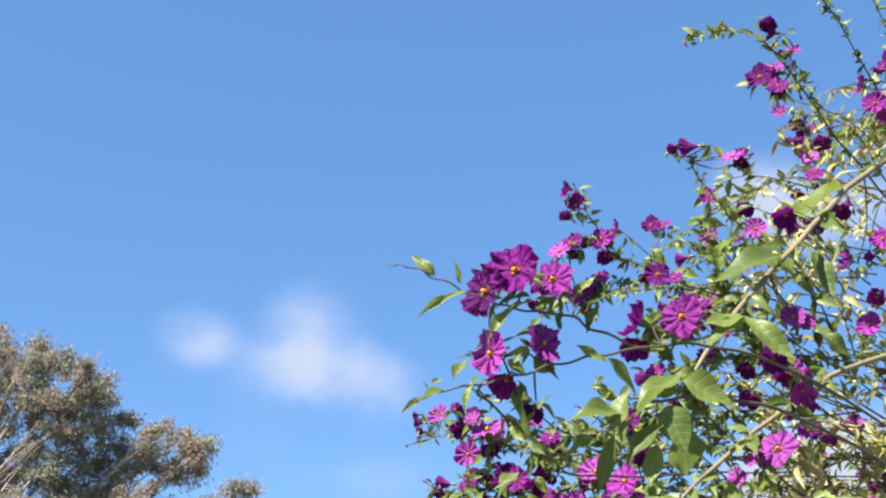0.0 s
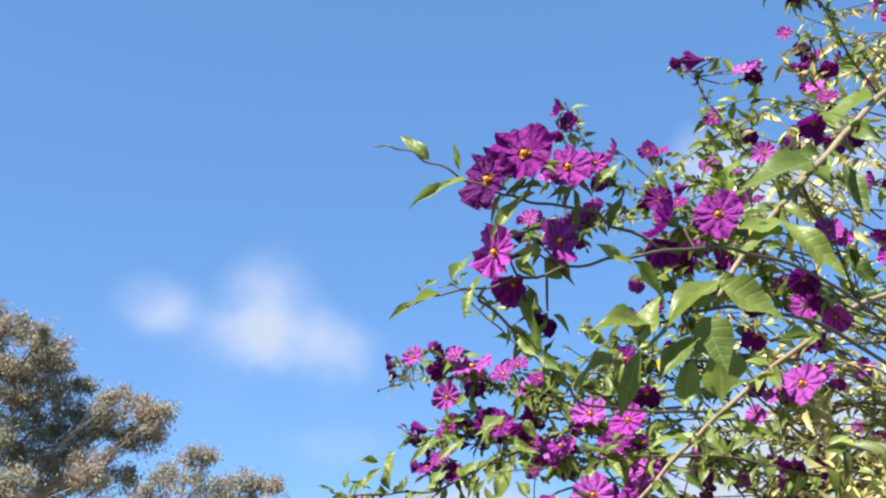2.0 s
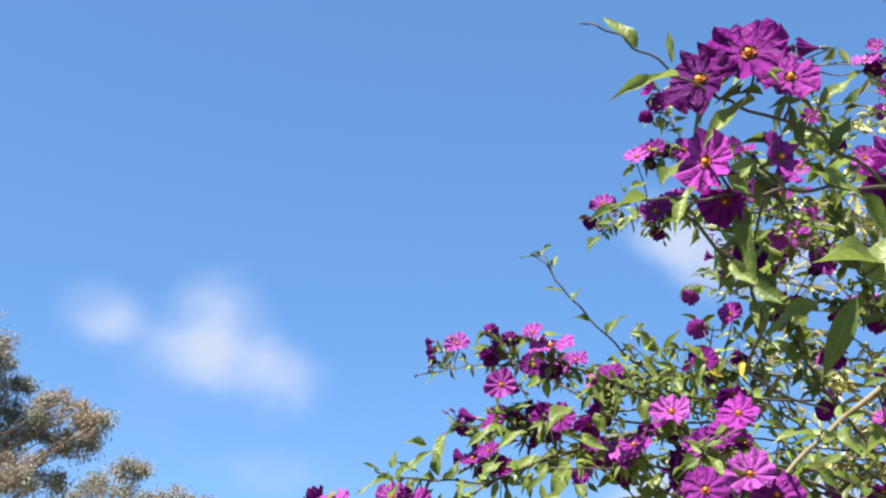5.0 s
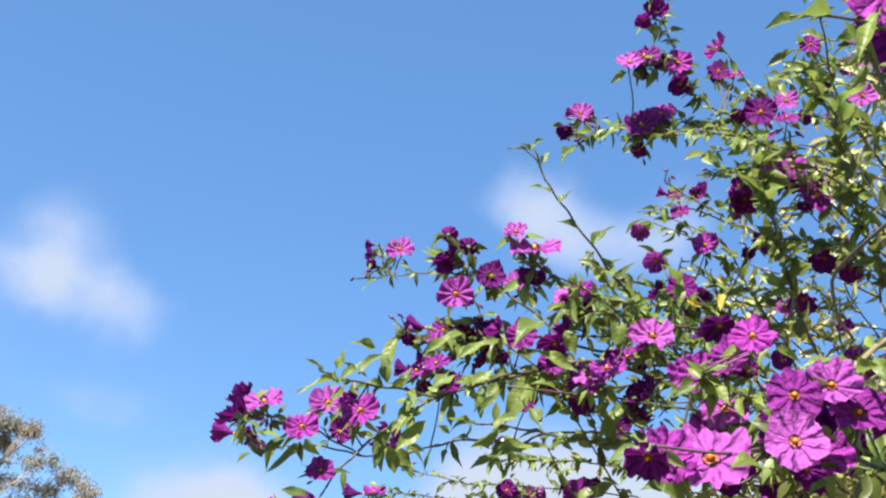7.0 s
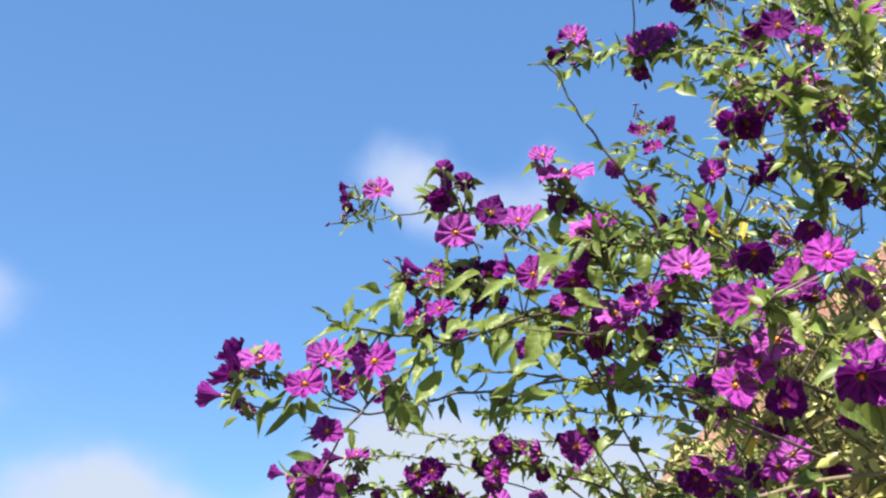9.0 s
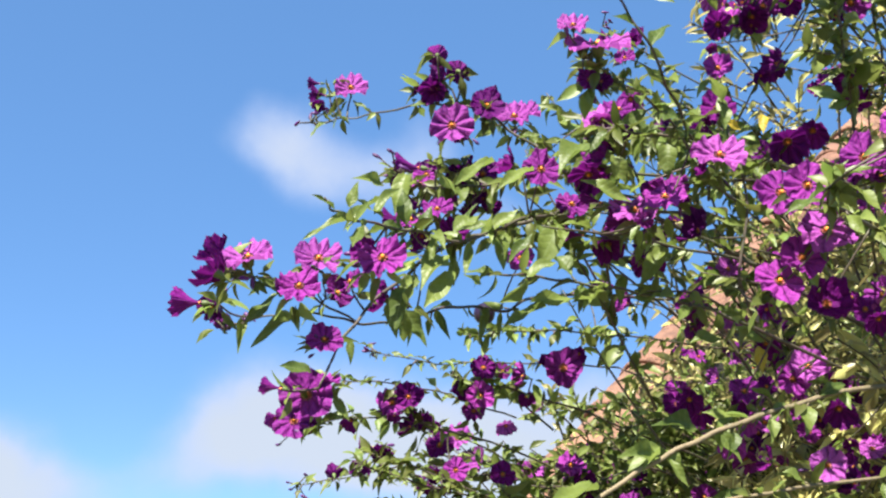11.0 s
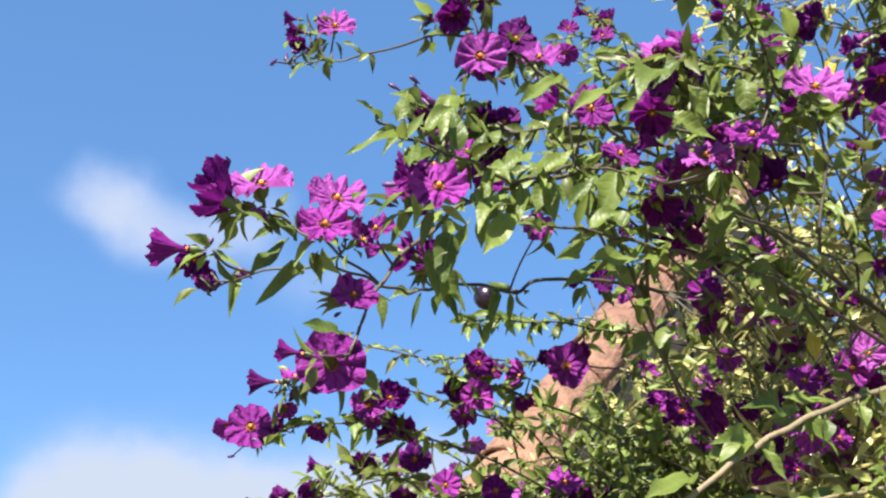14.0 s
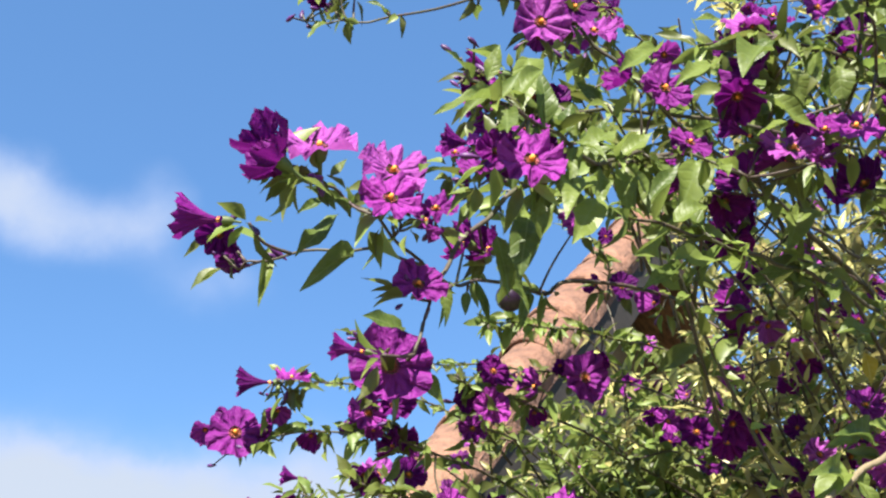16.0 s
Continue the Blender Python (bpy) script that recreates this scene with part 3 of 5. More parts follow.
spray([(0.48, 0.86, 1.90), (0.275, 0.74, 1.820), (0.235, 0.72, 1.795), (0.194, 0.70, 1.768), (0.161, 0.69, 1.741), (0.136, 0.68, 1.719), (0.112, 0.67, 1.695), (0.09, 0.66, 1.67)], 0.0019, 0.0010, leaves=8, leaf=0.030, woody=True, start=0.15, fuzz=3)
spray([(0.42, 0.92, 1.72), (0.249, 0.88, 1.689), (0.187, 0.87, 1.671), (0.151, 0.868, 1.658), (0.125, 0.867, 1.647), (0.103, 0.867, 1.636), (0.081, 0.866, 1.623), (0.055, 0.865, 1.606), (0.02, 0.87, 1.58)], 0.0014, 0.0010, leaves=6, leaf=0.028, woody=True, end=0.4, fuzz=1)
spray([(0.40, 0.92, 1.67), (0.241, 0.88, 1.642), (0.168, 0.87, 1.628), (0.129, 0.868, 1.619), (0.100, 0.866, 1.611)], 0.0010, 0.0008, leaves=7, leaf=0.028, woody=True, fuzz=2)
spray([(0.30, 0.90, 1.69), (0.189, 0.885, 1.708), (0.157, 0.885, 1.715), (0.129, 0.887, 1.719), (0.103, 0.89, 1.720), (0.075, 0.892, 1.720), (0.053, 0.893, 1.720), (0.031, 0.893, 1.717)], 0.0014, 0.0008, leaves=7, leaf=0.026, fuzz=2)
spray([(0.148, 0.86, 1.72), (0.147, 0.85, 1.766), (0.141, 0.85, 1.784), (0.136, 0.85, 1.810)], 0.0011, 0.0007, leaves=4, leaf=0.026, droop=0.0, fuzz=2)
spray([(0.46, 0.98, 1.72), (0.30, 0.94, 1.745), (0.176, 0.93, 1.775), (0.113, 0.92, 1.776), (0.078, 0.922, 1.763), (0.053, 0.925, 1.752), (0.028, 0.927, 1.741), (0.006, 0.925, 1.722), (-0.021, 0.915, 1.694), (-0.034, 0.908, 1.674), (-0.041, 0.905, 1.658)], 0.0022, 0.0008, leaves=12, leaf=0.024, end=0.7, fuzz=3)

# the shoots that reach furthest into the open
spray([(0.24, 1.02, 1.77), (0.128, 1.0, 1.750), (0.097, 0.995, 1.735), (0.069, 0.99, 1.732), (0.043, 0.985, 1.723), (0.016, 0.96, 1.708), (-0.016, 0.93, 1.696), (-0.036, 0.925, 1.696), (-0.053, 0.93, 1.694), (-0.067, 0.95, 1.693), (-0.070, 0.955, 1.691)], 0.0014, 0.0005, leaves=5, leaf=0.018, buds=3, end=0.5, fuzz=1)
spray([(-0.016, 0.93, 1.696), (-0.045, 0.92, 1.703), (-0.064, 0.915, 1.705), (-0.077, 0.910, 1.704), (-0.080, 0.912, 1.706)], 0.0008, 0.0005, leaves=5, leaf=0.012, fuzz=1)
spray([(-0.036, 0.925, 1.696), (-0.036, 0.92, 1.706), (-0.038, 0.919, 1.714)], 0.0006, 0.0005, leaves=3, leaf=0.010, fuzz=1)
spray([(0.20, 0.96, 1.80), (0.129, 0.94, 1.784), (0.086, 0.92, 1.766), (0.049, 0.90, 1.748), (0.018, 0.888, 1.729), (-0.013, 0.875, 1.724), (-0.041, 0.868, 1.721), (-0.053, 0.866, 1.723), (-0.058, 0.865, 1.727)], 0.0014, 0.0007, leaves=9, leaf=0.022, end=0.75, fuzz=3)
spray([(0.20, 0.95, 1.80), (0.105, 0.92, 1.784), (0.079, 0.92, 1.796), (0.055, 0.925, 1.810), (0.037, 0.925, 1.815), (0.017, 0.94, 1.819), (0.009, 0.99, 1.832), (-0.003, 1.003, 1.832), (-0.019, 1.010, 1.829)], 0.0014, 0.0005, leaves=9, leaf=0.018, buds=5, fuzz=2)
spray([(0.20, 0.90, 1.80), (0.10, 0.92, 1.790), (0.05, 0.93, 1.778), (0.015, 0.925, 1.768), (-0.002, 0.925, 1.772)], 0.0013, 0.0007, leaves=10, leaf=0.020, buds=5, fuzz=3)
spray([(0.22, 0.92, 1.79), (0.150, 0.88, 1.782), (0.117, 0.85, 1.786), (0.089, 0.83, 1.796), (0.069, 0.815, 1.805), (0.050, 0.81, 1.820), (0.037, 0.806, 1.831), (0.025, 0.803, 1.844), (0.013, 0.803, 1.843)], 0.0013, 0.0005, leaves=6, leaf=0.024, end=0.45, droop=0.0, fuzz=2)
spray([(0.22, 0.88, 1.80), (0.14, 0.85, 1.785), (0.09, 0.85, 1.783), (0.07, 0.86, 1.785)], 0.0013, 0.0008, leaves=9, leaf=0.026, fuzz=3)
spray([(0.26, 0.84, 1.73), (0.18, 0.80, 1.735), (0.12, 0.77, 1.728), (0.10, 0.74, 1.725)], 0.0016, 0.0009, leaves=9, leaf=0.030)
spray([(0.22, 0.92, 1.76), (0.14, 0.90, 1.752), (0.09, 0.88, 1.742), (0.05, 0.875, 1.738)], 0.0012, 0.0007, leaves=4, leaf=0.022, fuzz=1)
spray([(0.11, 0.84, 1.772), (0.075, 0.82, 1.780), (0.048, 0.812, 1.783), (0.030, 0.808, 1.788)], 0.0009, 0.0005, leaves=10, leaf=0.018, buds=2, fuzz=3)
# a low near shoot
spray([(0.26, 0.70, 1.62), (0.15, 0.62, 1.645), (0.09, 0.60, 1.660), (0.05, 0.585, 1.655)], 0.0016, 0.0009, leaves=6, leaf=0.026, fuzz=1)

# the upper shoots
spray([(0.34, 0.92, 1.91), (0.247, 0.88, 1.918), (0.202, 0.86, 1.916), (0.161, 0.85, 1.912), (0.133, 0.86, 1.912), (0.115, 0.875, 1.915), (0.097, 0.89, 1.917), (0.085, 0.905, 1.910)], 0.0012, 0.0005, leaves=18, leaf=0.023, buds=3, fuzz=3)
spray([(0.30, 0.92, 1.905), (0.188, 0.87, 1.927), (0.172, 0.87, 1.936), (0.153, 0.87, 1.942), (0.135, 0.865, 1.950), (0.123, 0.86, 1.972), (0.112, 0.862, 1.998)], 0.0011, 0.0005, leaves=15, leaf=0.019, buds=5, fuzz=4)
spray([(0.42, 0.94, 2.03), (0.295, 0.88, 2.021), (0.222, 0.85, 1.978), (0.178, 0.83, 1.942), (0.157, 0.82, 1.923)], 0.0011, 0.0005, leaves=14, leaf=0.020, buds=2, fuzz=3)
spray([(0.36, 0.94, 1.94), (0.26, 0.88, 1.965), (0.21, 0.83, 1.985), (0.188, 0.80, 2.000)], 0.0013, 0.0006, leaves=11, leaf=0.018, buds=3, droop=0.1, fuzz=2)
spray([(0.30, 0.90, 1.90), (0.24, 0.85, 1.895), (0.20, 0.83, 1.885), (0.175, 0.81, 1.895)], 0.0013, 0.0006, leaves=9, leaf=0.020, buds=2)
spray([(0.40, 0.94, 2.02), (0.33, 0.86, 2.04), (0.28, 0.79, 2.05), (0.245, 0.765, 2.08), (0.215, 0.77, 2.093), (0.195, 0.775, 2.090)], 0.0015, 0.0006, leaves=14, leaf=0.022, buds=3, droop=0.1)
spray([(0.46, 0.98, 2.00), (0.40, 0.95, 2.05), (0.36, 0.92, 2.09), (0.32, 0.94, 2.115)], 0.0014, 0.0006, leaves=12, leaf=0.022, buds=3)
spray([(0.40, 1.05, 1.92), (0.31, 1.07, 1.955), (0.25, 1.08, 1.980), (0.22, 1.08, 1.990)], 0.0012, 0.0006, leaves=7, leaf=0.018, buds=4)
spray([(0.42, 0.95, 1.86), (0.32, 0.90, 1.870), (0.24, 0.86, 1.862), (0.18, 0.84, 1.845)], 0.0016, 0.0008, leaves=12, leaf=0.026)

spray([(0.20, 0.87, 1.925), (0.160, 0.868, 1.925), (0.130, 0.872, 1.922), (0.112, 0.876, 1.912)], 0.0009, 0.0005, leaves=13, leaf=0.018, buds=2, fuzz=4)
spray([(0.26, 0.90, 1.935), (0.215, 0.885, 1.925), (0.185, 0.875, 1.905), (0.165, 0.87, 1.895)], 0.0009, 0.0005, leaves=11, leaf=0.018, buds=2, fuzz=4)

# the lower shoots over the tiled coping
spray([(0.34, 1.08, 1.67), (0.22, 1.06, 1.692), (0.14, 1.045, 1.702), (0.10, 1.040, 1.703), (0.085, 1.04, 1.706)], 0.0012, 0.0006, leaves=11, leaf=0.020, fuzz=3)
spray([(0.32, 1.10, 1.64), (0.20, 1.09, 1.665), (0.10, 1.07, 1.680), (0.05, 1.08, 1.684), (0.015, 1.10, 1.676)], 0.0012, 0.0006, leaves=13, leaf=0.020, buds=3, fuzz=3)
spray([(0.36, 1.22, 1.64), (0.26, 1.22, 1.680), (0.17, 1.21, 1.690), (0.11, 1.19, 1.672), (0.075, 1.18, 1.662), (0.045, 1.18, 1.655)], 0.0012, 0.0005, leaves=12, leaf=0.018, buds=5, fuzz=2)
spray([(0.30, 1.05, 1.752), (0.19, 1.03, 1.742), (0.13, 1.025, 1.735), (0.085, 1.02, 1.726)], 0.0009, 0.0005, leaves=16, leaf=0.019, fuzz=5)
spray([(0.20, 1.04, 1.725), (0.13, 1.045, 1.720), (0.08, 1.05, 1.714), (0.04, 1.05, 1.716)], 0.0008, 0.0004, leaves=12, leaf=0.014, buds=4, fuzz=3)
spray([(0.14, 1.06, 1.690), (0.09, 1.07, 1.702), (0.05, 1.075, 1.704), (0.02, 1.08, 1.702)], 0.0008, 0.0004, leaves=12, leaf=0.015, buds=4, fuzz=3)
spray([(0.20, 1.20, 1.66), (0.13, 1.19, 1.650), (0.08, 1.18, 1.642), (0.05, 1.175, 1.637)], 0.0008, 0.0004, leaves=14, leaf=0.016, buds=4, fuzz=4)
spray([(0.30, 1.15, 1.62), (0.18, 1.13, 1.645), (0.10, 1.12, 1.655), (0.06, 1.12, 1.664)], 0.0012, 0.0006, leaves=13, leaf=0.020)
spray([(0.28, 1.08, 1.60), (0.16, 1.06, 1.630), (0.08, 1.05, 1.650), (0.045, 1.06, 1.660)], 0.0012, 0.0006, leaves=13, leaf=0.022)
spray([(0.30, 0.96, 1.84), (0.20, 0.93, 1.83), (0.13, 0.91, 1.815), (0.09, 0.90, 1.808)], 0.0012, 0.0006, leaves=12, leaf=0.024)
spray([(0.32, 1.00, 1.80), (0.22, 0.97, 1.795), (0.14, 0.95, 1.785), (0.09, 0.945, 1.775)], 0.0012, 0.0006, leaves=6, leaf=0.022, fuzz=2)
# leafy shoots that stand up out of the body
spray([(0.28, 0.90, 1.76), (0.20, 0.83, 1.80), (0.165, 0.80, 1.835), (0.150, 0.79, 1.865)], 0.0013, 0.0007, leaves=13, leaf=0.030, start=0.3, droop=0.0)
spray([(0.32, 0.88, 1.80), (0.25, 0.83, 1.84), (0.215, 0.81, 1.88), (0.20, 0.80, 1.915)], 0.0013, 0.0007, leaves=13, leaf=0.028, start=0.3, droop=0.0)
spray([(0.34, 0.98, 1.76), (0.25, 0.92, 1.775), (0.19, 0.89, 1.765), (0.14, 0.87, 1.76)], 0.0013, 0.0007, leaves=8, leaf=0.026, start=0.2, droop=0.1, fuzz=2)
spray([(0.45, 0.95, 2.00), (0.38, 0.87, 2.07), (0.33, 0.82, 2.12), (0.30, 0.80, 2.16)], 0.0013, 0.0006, leaves=14, leaf=0.018, droop=0.0)
spray([(0.46, 0.97, 2.02), (0.41, 0.90, 2.10), (0.38, 0.86, 2.16), (0.36, 0.85, 2.21)], 0.0013, 0.0006, leaves=14, leaf=0.018, droop=0.0)

# ---- large leaves that stand out singly: foot, tip, width over length ----
# on the nearest shoot
for bx, by, bz, tx, ty, tz, wide in (
    (-0.001, 0.483, 1.784, -0.012, 0.480, 1.794, 0.34), (0.013, 0.485, 1.777, -0.010, 0.478, 1.769, 0.20),
    (0.010, 0.483, 1.780, 0.008, 0.480, 1.790, 0.26), (0.038, 0.487, 1.773, 0.017, 0.481, 1.759, 0.22),
    (0.046, 0.490, 1.760, 0.027, 0.485, 1.759, 0.20), (0.041, 0.488, 1.776, 0.024, 0.485, 1.776, 0.20),
    (0.042, 0.488, 1.771, 0.053, 0.484, 1.775, 0.26), (0.059, 0.493, 1.774, 0.070, 0.487, 1.787, 0.30),
    (0.054, 0.492, 1.762, 0.054, 0.489, 1.771, 0.42), (0.007, 0.483, 1.737, 0.014, 0.485, 1.750, 0.26),
    (0.018, 0.485, 1.739, 0.007, 0.480, 1.725, 0.28), (0.003, 0.482, 1.732, -0.016, 0.478, 1.724, 0.17),
    (0.036, 0.492, 1.738, 0.035, 0.490, 1.714, 0.26), (0.074, 0.495, 1.748, 0.061, 0.491, 1.755, 0.32),
):
    blade((bx, by, bz), (tx, ty, tz), wide)
# small ones beside it
for bx, by, bz, tx, ty, tz, wide in (
    (0.038, 0.495, 1.718, 0.042, 0.495, 1.728, 0.20), (0.041, 0.495, 1.714, 0.044, 0.495, 1.721, 0.20),
    (0.075, 0.498, 1.751, 0.091, 0.500, 1.734, 0.25), (0.066, 0.497, 1.762, 0.071, 0.492, 1.775, 0.32),
    (0.154, 0.800, 1.926, 0.165, 0.795, 1.912, 0.30), (-0.003, 0.482, 1.734, 0.002, 0.480, 1.738, 0.30),
    (-0.004, 0.482, 1.733, -0.006, 0.481, 1.736, 0.30), (0.032, 0.488, 1.743, 0.035, 0.485, 1.751, 0.25),
):
    blade((bx, by, bz), (tx, ty, tz), wide)
# a broad-leaved bunch behind it
for bx, by, bz, tx, ty, tz, wide in (
    (0.078, 0.490, 1.724, 0.054, 0.484, 1.723, 0.24), (0.075, 0.492, 1.718, 0.079, 0.486, 1.736, 0.36),
    (0.107, 0.500, 1.744, 0.075, 0.489, 1.717, 0.22), (0.106, 0.500, 1.742, 0.130, 0.492, 1.728, 0.28),
    (0.099, 0.497, 1.729, 0.105, 0.491, 1.708, 0.40), (0.097, 0.495, 1.720, 0.077, 0.489, 1.710, 0.36),
    (0.078, 0.510, 1.720, 0.071, 0.521, 1.697, 0.22), (0.070, 0.520, 1.721, 0.052, 0.529, 1.713, 0.18),
    (0.094, 0.500, 1.713, 0.089, 0.495, 1.695, 0.36), (0.106, 0.510, 1.722, 0.113, 0.519, 1.701, 0.40),
    (0.105, 0.503, 1.745, 0.119, 0.499, 1.742, 0.30), (0.091, 0.500, 1.733, 0.110, 0.500, 1.740, 0.28),
):
    blade((bx, by, bz), (tx, ty, tz), wide * 1.4)
# on the woody canes
for bx, by, bz, tx, ty, tz, wide in (
    (0.150, 0.545, 1.786, 0.129, 0.540, 1.782, 0.40), (0.151, 0.550, 1.788, 0.171, 0.541, 1.764, 0.32),
    (0.149, 0.545, 1.784, 0.127, 0.538, 1.770, 0.32), (0.187, 0.600, 1.840, 0.149, 0.590, 1.824, 0.36),
    (0.261, 0.690, 1.923, 0.217, 0.678, 1.899, 0.34), (0.227, 0.660, 1.867, 0.233, 0.651, 1.834, 0.30),
    (0.221, 0.720, 1.786, 0.203, 0.715, 1.788, 0.30), (0.169, 0.700, 1.735, 0.180, 0.695, 1.724, 0.36),
    (0.159, 0.680, 1.747, 0.170, 0.676, 1.755, 0.30), (0.246, 0.720, 1.834, 0.262, 0.714, 1.819, 0.30),
    (0.127, 0.660, 1.701, 0.137, 0.656, 1.692, 0.36),
):
    blade((bx, by, bz), (tx, ty, tz), wide * 1.15)
# on the low cane
for bx, by, bz, tx, ty, tz, wide in (
    (0.108, 0.868, 1.639, 0.117, 0.863, 1.626, 0.30), (0.139, 0.868, 1.653, 0.147, 0.863, 1.639, 0.34),
    (0.104, 0.868, 1.639, 0.082, 0.863, 1.637, 0.34), (0.072, 0.866, 1.621, 0.045, 0.860, 1.616, 0.36),
    (0.180, 0.870, 1.671, 0.165, 0.866, 1.658, 0.30), (0.078, 0.866, 1.618, 0.085, 0.862, 1.607, 0.32),
    (0.202, 0.870, 1.677, 0.220, 0.865, 1.689, 0.30), (0.120, 0.868, 1.614, 0.135, 0.862, 1.617, 0.30),
):
    blade((bx, by, bz), (tx, ty, tz), wide)
# at the end of the low cane
for bx, by, bz, tx, ty, tz, wide in (
    (0.110, 0.870, 1.642, 0.117, 0.865, 1.632, 0.34), (0.107, 0.870, 1.643, 0.085, 0.865, 1.629, 0.30),
    (0.140, 0.870, 1.658, 0.140, 0.866, 1.644, 0.36), (0.128, 0.870, 1.653, 0.102, 0.865, 1.654, 0.25),
):
    blade((bx, by, bz), (tx, ty, tz), wide)
# a leafy shoot without flowers
for bx, by, bz, tx, ty, tz, wide in (
    (-0.044, 0.868, 1.721, -0.067, 0.861, 1.712, 0.18), (-0.053, 0.866, 1.723, -0.063, 0.863, 1.728, 0.25),
    (-0.046, 0.868, 1.726, -0.044, 0.865, 1.737, 0.42), (-0.034, 0.870, 1.726, -0.024, 0.868, 1.741, 0.26),
    (-0.029, 0.872, 1.726, -0.043, 0.868, 1.731, 0.22), (-0.017, 0.875, 1.726, -0.022, 0.870, 1.741, 0.42),
    (-0.008, 0.877, 1.726, -0.006, 0.875, 1.738, 0.40), (0.000, 0.880, 1.726, -0.008, 0.875, 1.710, 0.30),
    (0.010, 0.885, 1.730, 0.020, 0.880, 1.743, 0.35), (0.021, 0.890, 1.730, 0.017, 0.886, 1.713, 0.30),
    (0.031, 0.892, 1.736, 0.043, 0.886, 1.749, 0.35), (0.043, 0.900, 1.740, 0.040, 0.895, 1.723, 0.40),
):
    blade((bx, by, bz), (tx, ty, tz), wide)
# hanging below the outermost flowers
for bx, by, bz, tx, ty, tz, wide in (
    (-0.057, 0.920, 1.707, -0.071, 0.922, 1.700, 0.26), (-0.048, 0.926, 1.694, -0.068, 0.919, 1.679, 0.22),
    (-0.057, 0.915, 1.698, -0.070, 0.911, 1.705, 0.36), (-0.068, 0.910, 1.706, -0.064, 0.908, 1.712, 0.30),
    (-0.010, 0.905, 1.702, -0.009, 0.900, 1.684, 0.40), (0.001, 0.915, 1.701, 0.013, 0.915, 1.686, 0.38),
    (0.050, 0.985, 1.726, 0.058, 0.985, 1.710, 0.22), (0.083, 0.990, 1.733, 0.075, 0.985, 1.713, 0.22),
    (0.038, 0.985, 1.720, 0.032, 0.985, 1.704, 0.18), (-0.019, 0.905, 1.711, -0.029, 0.901, 1.702, 0.30),
    (-0.013, 0.895, 1.713, -0.013, 0.893, 1.720, 0.34), (-0.026, 0.895, 1.713, -0.019, 0.891, 1.723, 0.35),
    (0.091, 0.990, 1.732, 0.089, 0.990, 1.716, 0.20), (-0.002, 0.900, 1.713, -0.011, 0.896, 1.700, 0.35),
):
    blade((bx, by, bz), (tx, ty, tz), wide)
# among the outermost flowers
for bx, by, bz, tx, ty, tz, wide in (
    (-0.063, 0.949, 1.699, -0.066, 0.948, 1.679, 0.16), (-0.055, 0.925, 1.703, -0.072, 0.919, 1.685, 0.26),
    (-0.054, 0.910, 1.693, -0.051, 0.907, 1.682, 0.30), (-0.045, 0.905, 1.664, -0.059, 0.902, 1.666, 0.46),
    (-0.027, 0.910, 1.682, -0.026, 0.907, 1.671, 0.34),
    (-0.031, 0.915, 1.657, -0.024, 0.911, 1.647, 0.36), (-0.009, 0.892, 1.704, -0.017, 0.887, 1.684, 0.42),
    (-0.005, 0.910, 1.700, 0.004, 0.917, 1.686, 0.42), (-0.058, 0.915, 1.699, -0.067, 0.912, 1.706, 0.30),
    (-0.071, 0.912, 1.702, -0.065, 0.910, 1.697, 0.35), (-0.069, 0.945, 1.699, -0.074, 0.945, 1.702, 0.30),
    (-0.044, 0.900, 1.711, -0.040, 0.900, 1.718, 0.30), (-0.039, 0.900, 1.710, -0.032, 0.897, 1.713, 0.30),
):
    blade((bx, by, bz), (tx, ty, tz), wide)
# within the shrub
for bx, by, bz, tx, ty, tz, wide in (
    (0.064, 0.885, 1.744, 0.051, 0.879, 1.721, 0.42), (0.038, 0.885, 1.721, 0.046, 0.878, 1.735, 0.34),
    (0.046, 0.882, 1.715, 0.057, 0.876, 1.724, 0.42), (0.124, 0.885, 1.744, 0.106, 0.879, 1.722, 0.30),
    (0.052, 0.890, 1.706, 0.082, 0.882, 1.712, 0.17), (0.062, 0.892, 1.706, 0.037, 0.887, 1.695, 0.20),
    (0.136, 0.885, 1.697, 0.152, 0.875, 1.704, 0.26), (0.071, 0.850, 1.768, 0.077, 0.846, 1.755, 0.46),
    (0.101, 0.850, 1.781, 0.100, 0.846, 1.763, 0.44), (0.134, 0.850, 1.811, 0.135, 0.846, 1.795, 0.36),
    (0.057, 0.855, 1.755, 0.078, 0.845, 1.746, 0.26), (0.013, 0.890, 1.732, 0.020, 0.883, 1.746, 0.34),
    (-0.014, 0.885, 1.754, -0.021, 0.880, 1.734, 0.42), (-0.028, 0.880, 1.725, -0.016, 0.875, 1.725, 0.36),
):
    blade((bx, by, bz), (tx, ty, tz), wide)
